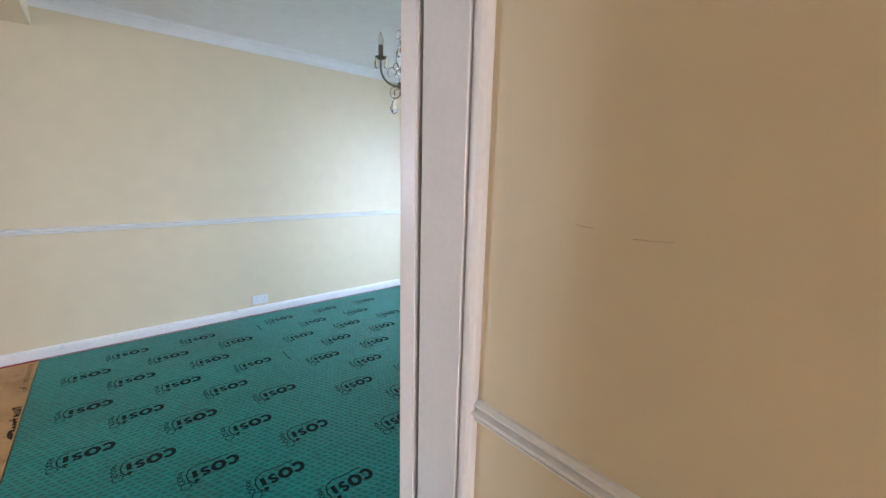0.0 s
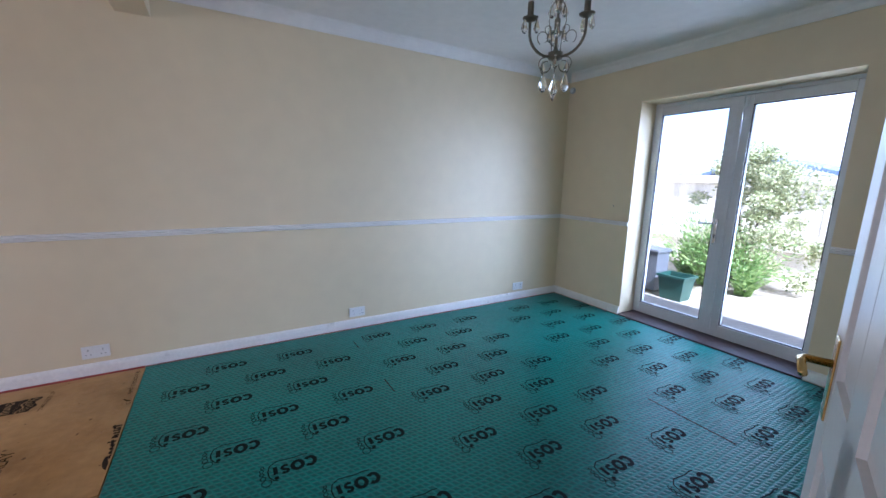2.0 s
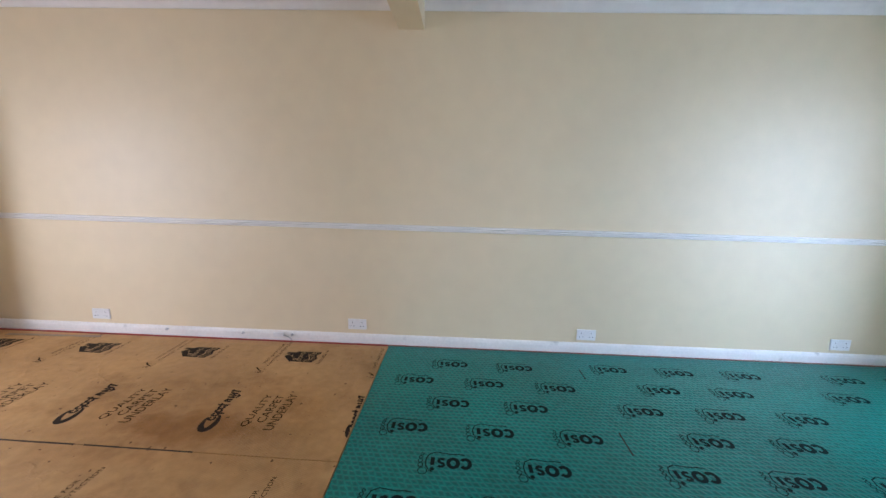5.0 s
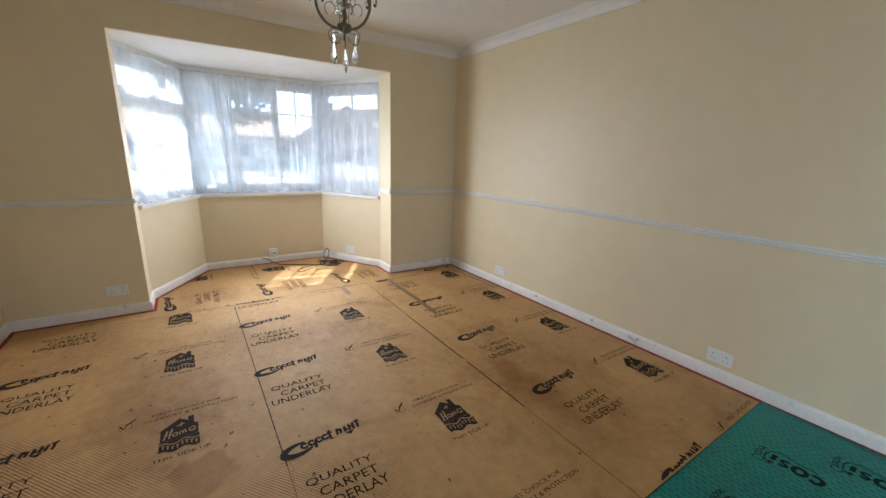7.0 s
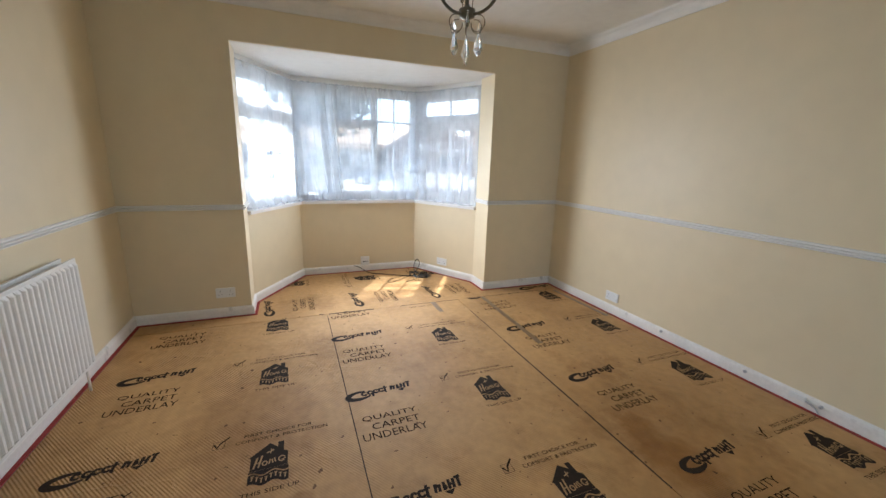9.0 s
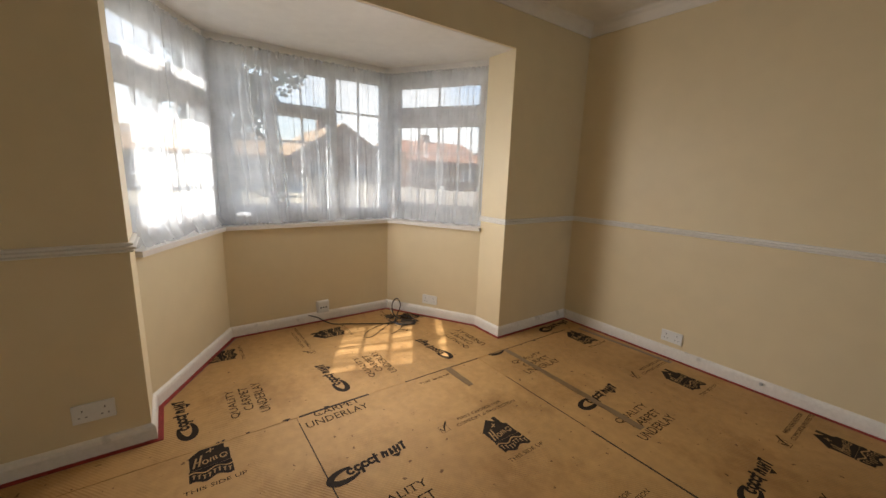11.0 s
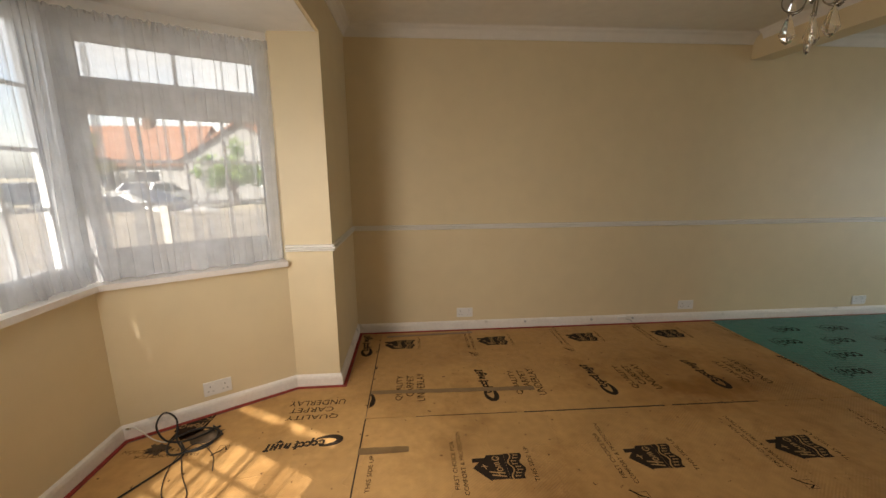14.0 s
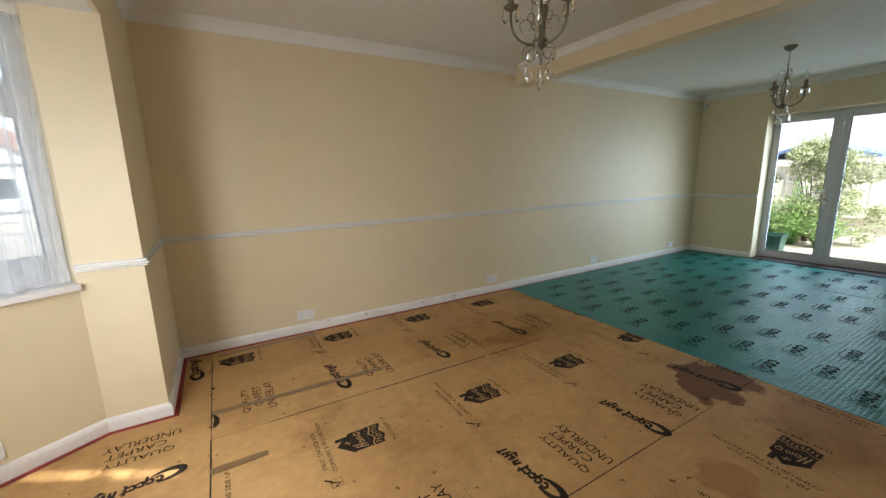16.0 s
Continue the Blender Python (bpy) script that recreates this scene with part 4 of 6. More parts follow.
def mark_script():
    """A retailer's brush mark as plain strokes."""
    bm = bmesh.new()
    ribbon(bm, oval(-0.122, -0.004, 0.072, 0.034, 60, 320, 22, 0.12), 0.024, taper=lambda f: 0.45 + 1.0 * math.sin(f * math.pi))
    for k, x in enumerate((-0.098, -0.062, -0.028, 0.004)):
        ribbon(bm, oval(x, 0.004 + 0.003 * k, 0.013, 0.016, 20, 330, 12, 0.2), 0.0135)
    ribbon(bm, [(-0.045, 0.012), (-0.050, -0.035)], 0.0135)
    ribbon(bm, [(0.030, 0.050), (0.026, -0.010), (0.036, -0.016)], 0.0135)
    ribbon(bm, [(0.014, 0.028), (0.045, 0.032)], 0.011)
    for x, h in ((0.064, 0.040), (0.082, 0.034), (0.104, 0.040), (0.128, 0.046), (0.148, 0.046), (0.172, 0.048)):
        ribbon(bm, [(x - 0.002, -0.004), (x + 0.004, h)], 0.0135)
    flat(bm, oval(0.074, 0.028, 0.009, 0.011, n=10))
    flat(bm, oval(0.110, 0.012, 0.009, 0.013, n=10))
    ribbon(bm, [(0.134, 0.020), (0.142, 0.021)], 0.0135)
    ribbon(bm, [(0.160, 0.046), (0.188, 0.050)], 0.0135)
    flat(bm, [(0.096, -0.010), (0.146, -0.006), (0.124, -0.032)])
    return mesh_of("script_mark", bm, M_INK)


def mark_house():
    """A maker's mark: a dark house with a pale scribble and a waved lower band, as plain shapes."""
    bm = bmesh.new()
    wave = lambda x, o: o + 0.010 * math.sin(x * 70)
    flat(bm, [(-0.078, -0.040), (0.078, -0.040), (0.080, 0.046), (0.062, 0.058), (0.062, 0.122), (0.036, 0.122), (0.036, 0.088), (0.0, 0.124), (-0.088, 0.046), (-0.078, 0.046)])
    xs = [-0.082 + 0.164 * i / 14 for i in range(15)]
    for a, b in zip(xs, xs[1:]):
        flat(bm, [(a, wave(a, -0.058)), (b, wave(b, -0.058)), (b, -0.041), (a, -0.041)])
        flat(bm, [(a, wave(a, -0.120)), (b, wave(b, -0.120)), (b, wave(b, -0.066)), (a, wave(a, -0.066))])
    dark = len(bm.faces)
    # pale hand-drawn strokes inside the house
    z = 0.0006
    for pts, w in (([(-0.064, -0.026), (-0.050, 0.040)], 0.008), ([(-0.044, -0.024), (-0.030, 0.050)], 0.008), ([(-0.062, 0.002), (-0.036, 0.010)], 0.006), ([(0.000, -0.014), (0.004, 0.014)], 0.006),
                   ([(0.012, 0.014), (0.016, -0.012)], 0.006), ([(0.022, 0.018), (0.027, -0.010)], 0.006), ([(0.054, -0.004), (0.070, 0.002)], 0.005), ([(-0.012, 0.060), (0.020, 0.072)], 0.006), ([(0.004, 0.052), (0.008, 0.082)], 0.005)):
        ribbon(bm, pts, w, z)
    ribbon(bm, oval(-0.018, -0.004, 0.010, 0.013, n=12), 0.006, z, closed=True)
    ribbon(bm, oval(0.054, 0.004, 0.014, 0.016, 20, 320, 12), 0.006, z)
    for k in range(8):
        x = -0.066 + 0.019 * k
        ribbon(bm, [(x, wave(x, -0.104)), (x + 0.002, wave(x, -0.080))], 0.0055, z)
        ribbon(bm, [(x - 0.006, wave(x, -0.080)), (x + 0.008, wave(x, -0.080))], 0.0045, z)
    me = mesh_of("house_mark", bm, M_INK)
    me.materials.append(M_PAPER)
    for p in me.polygons:
        p.material_index = 1 if p.index >= dark else 0
    return me


def mark_quality():
    bm = bmesh.new()
    letters(bm, "QUALITY", -0.150, 0.150, 0.050, 0.098)
    letters(bm, "CARPET", -0.110, 0.148, -0.018, 0.030)
    letters(bm, "UNDERLAY", -0.168, 0.168, -0.092, -0.040)
    return mesh_of("quality_lettering", bm, M_FAINT)


def mark_choice():
    bm = bmesh.new()
    letters(bm, "FIRST CHOICE FOR", -0.130, 0.185, 0.010, 0.032)
    letters(bm, "COMFORT & PROTECTION", -0.165, 0.260, -0.030, -0.008)
    ribbon(bm, [(-0.262, -0.030), (-0.212, -0.030), (-0.212, 0.020), (-0.262, 0.020)], 0.003, closed=True)
    ribbon(bm, [(-0.258, 0.006), (-0.243, -0.022), (-0.232, 0.006), (-0.196, 0.042)], 0.009)
    return mesh_of("choice_lettering", bm, M_FAINT)


def mark_side():
    bm = bmesh.new()
    letters(bm, "THIS SIDE UP", -0.115, 0.115, -0.010, 0.012)
    return mesh_of("side_up_lettering", bm, M_FAINT)


MK_FOOT, MK_SCRIPT, MK_HOUSE, MK_Q, MK_FC, MK_UP = mark_footprint(), mark_script(), mark_house(), mark_quality(), mark_choice(), mark_side()


def put(mesh, name, parent, x, y, turn):
    ob = new(name, mesh)
    ob.parent = parent
    ob.matrix_basis = Matrix.Translation((x, y, 0.0012)) @ Matrix.Rotation(radians(turn), 4, "Z")
    return ob


def inside(x, y, rx, ry, x0, x1, y0, y1):
    return x0 + rx < x < x1 - rx and y0 + ry < y < y1 - ry


def cut_at_joint(mesh, x):
    """The mark's mesh, trimmed where a strip's end cuts through the print."""
    half = max(abs(v.co.y) for v in mesh.vertices)
    if -3.345 + half < x < SEAM_X - 0.006 - half:
        return mesh
    bm = bmesh.new()
    bm.from_mesh(mesh)
    for edge, way in ((SEAM_X - 0.006, -1), (-3.345, 1)):
        geom = bm.verts[:] + bm.edges[:] + bm.faces[:]
        bmesh.ops.bisect_plane(bm, geom=geom, plane_co=(0, x - edge, 0), plane_no=(0, way, 0), clear_outer=True)
    cut = mesh.copy()
    bm.to_mesh(cut)
    bm.free()
    return cut


STEP = 0.782
# strips along the room: reading direction +y (a quarter turn)
for strip, home_x, home_y, q_y, q_off, y0, y1 in ((KA, -1.690, 1.535, 0.875, 0.085, 0.50, 1.95), (KB, -1.885, 2.770, 2.130, 0.125, 1.93, 3.21), (KC, -1.626, 4.170, 3.515, 0.098, 3.15, 4.44)):
    for k in range(-3, 4):
        hx = home_x + STEP * k
        for mesh, name, dx, y, reach in ((MK_HOUSE, "printed_house_mark", 0.0, home_y, 0.12), (MK_SCRIPT, "printed_script_mark", -0.175, q_y, 0.05), (MK_Q, "printed_lettering", q_off, q_y, 0.09),
                                         (MK_FC, "printed_lettering", -0.190, home_y + 0.01, 0.03), (MK_UP, "printed_lettering", 0.165, home_y + 0.01, 0.01)):
            x = hx + dx
            if -3.36 - 0.05 < x < SEAM_X + 0.05:
                put(cut_at_joint(mesh, x), name, strip, x, y, 90)
# the bay's strip: reading direction -x
for k in range(-2, 3):
    for mesh, name, x, y in ((MK_Q, "printed_lettering", -3.668, 2.536), (MK_SCRIPT, "printed_script_mark", -3.662, 3.025 - 0.785), (MK_HOUSE, "printed_house_mark", -4.322, 2.44), (MK_FC, "printed_lettering", -4.30, 2.225), (MK_UP, "printed_lettering", -4.31, 2.60)):
        yy = y + 0.785 * k
        edge = -3.85 - (min(yy - BY0, BY1 - yy)) * 1.67
        if BY0 + 0.10 < yy < BY1 - 0.13 and x - 0.07 > max(-4.6, edge):
            put(mesh, name, KD, x, yy, 180)
# the green strips: footprints read towards -x
for strip, cx, cy, per, y_lo in ((GA, 0.050, 3.92, 0.487, 1.25), (GB, 1.410, 2.683, 0.497, SD + 0.15), (GC, 2.810, 2.43, 0.497, SD + 0.15)):
    for i in range(5):
        for k in range(-8, 9):
            x, y = cx + (0.229 if cx < 2.5 else 0.216) * i, cy - 0.251 * i + per * k
            if y_lo < y < 4.34 and x < E - 0.13:
                put(MK_FOOT, "printed_footprint", strip, x, y, 180)

put(MK_SCRIPT, "printed_script_mark", KD, -3.452, 4.19, 90)

# tape over the joints, slits and open joints
def tape(x0, y0, x1, y1, w, mat=M_TAPE, name="parcel_tape", label="strip of brown parcel tape stuck on the underlay", z=0.0025):
    bm = bmesh.new()
    d = Vector((x1 - x0, y1 - y0, 0))
    L = d.length
    n = max(3, int(L / 0.06))
    rnd = random.Random(int(abs(x0 * 91 + y0 * 57) * 100))
    lo, hi = [], []
    s = Vector((-d.y, d.x, 0)).normalized()
    for i in range(n + 1):
        p = Vector((x0, y0, z)) + d * (i / n)
        lo.append(bm.verts.new(p - s * (w / 2 * rnd.uniform(0.75, 1.0))))
        hi.append(bm.verts.new(p + s * (w / 2 * rnd.uniform(0.75, 1.0))))
    for i in range(n):
        bm.faces.new((lo[i], lo[i + 1], hi[i + 1], hi[i]))
    thicken(bm, 0.0012)
    ob = part(name, bm, mat)
    return tagged(ob, label, "tape" if mat is M_TAPE else "joint")


tape(-3.35, 3.47, -2.28, 3.43, 0.05)
tape(-3.36, 2.93, -3.10, 2.93, 0.05)
tape(-3.30, 4.33, -2.55, 4.36, 0.04)
for x0, y0, x1, y1, w in ((2.569, 2.46, 2.571, 1.97, 0.010), (1.177, 4.16, 1.178, 4.03, 0.008), (1.178, 3.47, 1.178, 3.30, 0.009), (-2.42, 3.183, -1.55, 3.172, 0.011), (-1.50, 3.172, -0.95, 3.163, 0.010),
                          (-3.06, 3.196, -2.46, 3.186, 0.006), (-3.354, 1.95, -3.352, 2.35, 0.016), (-3.354, 2.60, -3.354, 3.20, 0.008), (-3.354, 3.30, -3.353, 4.2, 0.007), (-3.30, 1.936, -1.2, 1.936, 0.006)):
    tape(x0, y0, x1, y1, w, M_DARKGAP, "underlay_joint", "dark open joint between two underlay strips", 0.0008)

# scraps and torn bits along the bay's joint
rnd = random.Random(31)
for k in range(16):
    y = rnd.choice((rnd.uniform(1.55, 2.35), rnd.uniform(2.9, 4.35)))
    r = rnd.uniform(0.006, 0.020)
    x = -3.354 + rnd.uniform(-0.012, 0.012)
    bm = bmesh.new()
    flat(bm, [(x + r * 0.6 * math.cos(a) * q, y + r * math.sin(a) * q) for a, q in ((2 * math.pi * i / 9, rnd.uniform(0.5, 1.2)) for i in range(9))])
    bmesh.ops.translate(bm, verts=bm.verts, vec=(0, 0, 0.0018))
    tagged(part("torn_scrap", bm, M_DARKGAP), "small dark torn scrap at an underlay joint", "scrap", "torn scraps")

# torn, dirty underlay under the coil of cable in the bay corner
rnd = random.Random(9)
for cx, cy, rx, ry in ((-4.22, 3.13, 0.13, 0.07), (-4.40, 3.04, 0.07, 0.05)):
    bm = bmesh.new()
    flat(bm, [(cx + rx * math.cos(a) * k, cy + ry * math.sin(a) * k) for a, k in ((2 * math.pi * i / 26, rnd.uniform(0.6, 1.1)) for i in range(26))])
    bmesh.ops.translate(bm, verts=bm.verts, vec=(0, 0, 0.0012))
    tagged(part("torn_patch", bm, M_TORN), "dark torn patch in the brown underlay under a coiled cable", "torn patch", "torn patches")

# ---- sockets and small fixtures ----
def double_socket(plate=None, label="white plastic double power socket with switches"):
    plate = plate or M_SOCKET
    g = thing("double_socket", label, "socket", group="sockets on the walls")
    part("faceplate", boxes((-0.073, 0.073, 0, 0.010, -0.043, 0.043), bevel=0.003), plate, g)
    for cx in (-0.038, 0.038):
        part("rocker_switch", boxes((cx + (0.010 if cx < 0 else -0.020) - 0.0, cx + (0.020 if cx < 0 else -0.010), 0.0095, 0.0135, 0.006, 0.028), bevel=0.001), M_SOCKET, g)
        for x0, x1, z0, z1 in ((cx - 0.002, cx + 0.002, 0.010, 0.019), (cx - 0.015, cx - 0.008, -0.018, -0.014), (cx + 0.008, cx + 0.015, -0.018, -0.014)):
            part("pin_slot", boxes((x0, x1, 0.0095, 0.0106, z0, z1)), M_SLOT, g)
    return g


first = double_socket()
first.matrix_basis = Matrix.Translation((-2.606, N, 0.160)) @ Matrix.Rotation(math.pi, 4, "Z")
side_angle = math.atan2(3.135 - BY1, -4.635 + 3.85)
for p, a in (((-0.495, N, 0.160), math.pi), ((1.303, N, 0.148), math.pi), ((3.205, N, 0.150), math.pi), ((W, 1.135, 0.215), -math.pi / 2), ((-4.240, 3.3685, 0.155), side_angle)):
    copy_thing(first, Matrix.Translation(p) @ Matrix.Rotation(a, 4, "Z"))

double_socket(M_BRASS, "brass double power socket beside the garden doors").matrix_basis = Matrix.Translation((E, 1.60, 0.163)) @ Matrix.Rotation(math.pi / 2, 4, "Z")

g = thing("telephone_box", "white plastic telephone socket box on the skirting", "socket", (-4.635, 2.50, 0.13))
part("box", boxes((-4.634, -4.600, 2.448, 2.552, 0.078, 0.182), bevel=0.006), M_SOCKET, g)
part("cover_plate", boxes((-4.601, -4.594, 2.455, 2.545, 0.085, 0.175), bevel=0.004), M_SOCKET, g)
for k in (-0.022, 0.0, 0.022):
    part("outlet", boxes((-4.5945, -4.5925, 2.50 + k - 0.006, 2.50 + k + 0.006, 0.120, 0.132)), M_SLOT, g)

g = thing("alarm_sensor", "small round white ceiling-height sensor in the corner", "sensor", (E, 4.400, 2.35))
bm = lathe(bmesh.new(), [(0.034, 0.0), (0.034, 0.012), (0.030, 0.020), (0.014, 0.024)], (0, 0, 0), 20)
bmesh.ops.rotate(bm, verts=bm.verts, cent=(0, 0, 0), matrix=Matrix.Rotation(radians(-90), 3, "Y"))
bmesh.ops.translate(bm, verts=bm.verts, vec=(E, 4.400, 2.35))
part("body", bm, M_LABEL, g, "", True)
bm = lathe(bmesh.new(), [(0.022, 0.0), (0.022, 0.006), (0.018, 0.009)], (0, 0, 0), 18)
bmesh.ops.rotate(bm, verts=bm.verts, cent=(0, 0, 0), matrix=Matrix.Rotation(radians(-90), 3, "Y"))
bmesh.ops.translate(bm, verts=bm.verts, vec=(E - 0.022, 4.400, 2.35))
part("lens", bm, M_SOCKET, g, "", True)

# bent nails left in the garden door wall
for y, z in ((3.735, 1.11), (1.903, 1.114)):
    bm = bmesh.new()
    tube(bm, [(E, y, z), (E - 0.012, y, z + 0.002), (E - 0.016, y + 0.002, z + 0.010)], 0.003, 7)
    tagged(part("nail", bm, M_STEEL), "small bent dark steel nail in the cream wall", "nail", "nails in the wall")

# hairline scuffs on the hall wall
for y0, z0, y1, z1 in ((0.842, 1.336, 0.812, 1.333), (0.755, 1.325, 0.702, 1.328)):
    bm = tube(bmesh.new(), [(0.7946, y0, z0), (0.7944, (y0 + y1) / 2, (z0 + z1) / 2 - 0.001), (0.7946, y1, z1)], 0.0006, 5)
    tagged(part("scuff_mark", bm, M_SCUFF), "thin pale brown scuff scratched on the hall wall", "scuff", "scuffs in the hall")

# cables left in the bay
def cable(name, label, pts, r, mat, smooth=6):
    P = [Vector(p) for p in pts]
    out = []
    for i in range(len(P) - 1):
        p0, p1, p2, p3 = P[max(i - 1, 0)], P[i], P[i + 1], P[min(i + 2, len(P) - 1)]
        for k in range(smooth):
            t = k / smooth
            out.append(0.5 * ((2 * p1) + (p2 - p0) * t + (2 * p0 - 5 * p1 + 4 * p2 - p3) * t * t + (3 * p1 - p0 - 3 * p2 + p3) * t ** 3))
    out.append(P[-1])
    bm = tube(bmesh.new(), out, r, 7)
    return tagged(part(name, bm, mat, None, "", True), label, "cable")


cable("loose_cable", "black cable lying from the telephone box across the underlay",
      [(-4.56, 2.36, 0.09), (-4.52, 2.42, 0.075), (-4.46, 2.52, 0.02), (-4.40, 2.68, 0.006), (-4.30, 2.85, 0.006), (-4.24, 2.98, 0.006), (-4.30, 3.07, 0.012)], 0.0045, M_CABLE)
cable("coiled_cable", "black cable coiled in a loop at the bay corner",
      [(-4.16, 3.20, 0.008), (-4.26, 3.10, 0.006), (-4.36, 3.06, 0.03), (-4.41, 3.07, 0.11), (-4.38, 3.10, 0.17), (-4.33, 3.11, 0.12), (-4.31, 3.06, 0.03), (-4.22, 3.00, 0.008), (-4.14, 3.06, 0.006), (-4.16, 3.16, 0.012),
       (-4.27, 3.17, 0.016), (-4.36, 3.08, 0.012), (-4.30, 2.98, 0.010), (-4.18, 3.02, 0.014), (-4.12, 3.12, 0.012), (-4.20, 3.20, 0.010)], 0.0048, M_CABLE)
cable("thin_cable", "thin black wire looping over the underlay",
      [(-4.28, 3.04, 0.01), (-4.18, 2.86, 0.004), (-4.08, 2.72, 0.004), (-4.10, 2.66, 0.004), (-4.20, 2.74, 0.004), (-4.26, 2.92, 0.006), (-4.22, 3.06, 0.008), (-4.10, 2.98, 0.004), (-4.04, 2.86, 0.004)], 0.0022, M_CABLE)
cable("aerial_lead", "short white aerial lead sticking out of the bay corner", [(-4.57, 3.10, 0.085), (-4.54, 3.09, 0.10), (-4.50, 3.08, 0.085), (-4.44, 3.08, 0.03), (-4.38, 3.08, 0.008)], 0.0035, M_COAX)
bm = bmesh.new()
tube(bm, [(-4.585, 3.105, 0.082), (-4.565, 3.10, 0.086)], 0.006, 8)
tagged(part("aerial_plug", bm, M_CHROME), "metal aerial plug on the white lead", "plug")

# pipe stubs and clips on the skirting
for x, z in ((-2.05, 0.06), (-1.42, 0.055), (-1.02, 0.055)):
    bm = bmesh.new()
    tube(bm, [(x, N - 0.018, z), (x, N - 0.030, z)], 0.010, 10)
    tube(bm, [(x, N - 0.029, z), (x, N - 0.036, z)], 0.006, 8)
    tagged(part("screw_cap", bm, M_LABEL, None, "", True), "small grey fixing cap on the skirting", "fixing", "fixings on the skirting")
g = thing("cable_clip_box", "small white cable box fixed on the skirting", "cable box", (-1.12, N, 0.05))
part("cover", boxes((-1.17, -1.09, N - 0.034, N - 0.018, 0.040, 0.072), bevel=0.003), M_SOCKET, g)
part("cable_tail", tube(bmesh.new(), [(-1.09, N - 0.026, 0.05), (-1.04, N - 0.030, 0.035), (-1.02, N - 0.028, 0.01)], 0.004, 6), M_LABEL, g)

# ---- radiator ----
def radiator():
    x0, x1, z0, z1 = -2.640, -1.240, 0.155, 0.785
    g = thing("radiator", "white enamelled double panel radiator with a ribbed front", "radiator", ((x0 + x1) / 2, S, z0))
    for name, yb in (("front_panel", S + 0.105), ("back_panel", S + 0.045)):
        bm = bmesh.new()
        n = int((x1 - x0) / 0.039)
        prof = []
        for i in range(n):
            a = x0 + (x1 - x0) * i / n
            w = (x1 - x0) / n
            prof += [(a + w * 0.16, 0.0), (a + w * 0.27, 0.009), (a + w * 0.42, 0.0125), (a + w * 0.74, 0.0125), (a + w * 0.89, 0.009)]
        prof = [(x0, 0.0)] + prof + [(x1, 0.0)]
        rows = []
        for z, k in ((z0, 0.0), (z0 + 0.016, 0.0), (z0 + 0.032, 1.0), (z1 - 0.036, 1.0), (z1 - 0.018, 0.0), (z1, 0.0)):
            rows.append([bm.verts.new((x, yb + d * k, z)) for x, d in prof])
        for a, b in zip(rows, rows[1:]):
            for j in range(len(prof) - 1):
                bm.faces.new((a[j], a[j + 1], b[j + 1], b[j]))
        thicken(bm, 0.010)
        part(name, bm, M_RAD, g)
    bm = bmesh.new()
    for i in range(34):
        a = x0 + 0.05 + i * (x1 - x0 - 0.1) / 34
        box(bm, a, a + 0.002, S + 0.056, S + 0.094, z0 + 0.04, z1 - 0.03)
    part("convector_fins", bm, M_RAD, g)
    for x in (x0 + 0.25, x1 - 0.25):
        part("wall_bracket", boxes((x, x + 0.03, S, S + 0.045, z0 + 0.05, z1 - 0.05)), M_RAD, g)
    for x in (x0 + 0.03, x1 - 0.05):
        part("tail_pipe", tube(bmesh.new(), [(x, S + 0.075, z0 + 0.01), (x, S + 0.075, 0.0)], 0.0075, 8), M_SKIRT, g, "", True)
    part("bleed_valve", tube(bmesh.new(), [(x0 + 0.004, S + 0.09, z1 - 0.05), (x0 - 0.012, S + 0.09, z1 - 0.05)], 0.007, 8), M_CHROME, g)
    return g


radiator()

# ---- chandeliers ----
def drop(bm, p, h, r, turn=0.0):
    """A cut pendant: two pyramids with flat facets."""
    seg = 6
    prof = [(0.0006, h), (r * 0.45, h * 0.78), (r, h * 0.32), (r * 0.55, h * 0.10), (0.0006, 0.0)]
    c = Vector(p)
    rings = [[bm.verts.new(c + Vector((rr * math.cos(a), rr * 0.6 * math.sin(a), z - h))) for a in (turn + 2 * math.pi * k / seg for k in range(seg))] for rr, z in prof]
    for a, b in zip(rings, rings[1:]):
        for k in range(seg):
            bm.faces.new((a[k], b[k], b[(k + 1) % seg], a[(k + 1) % seg]))
    bm.faces.new(rings[0])
    bm.faces.new(rings[-1][::-1])


def curl(c, out, r, a0, a1, n=14, k=0.0):
    """A scroll in the upright plane of direction out."""
    return [Vector(c) + out * (math.cos(radians(a0 + (a1 - a0) * i / n)) * r * (1 - k * i / n)) + Vector((0, 0, math.sin(radians(a0 + (a1 - a0) * i / n)) * r * (1 - k * i / n))) for i in range(n + 1)]


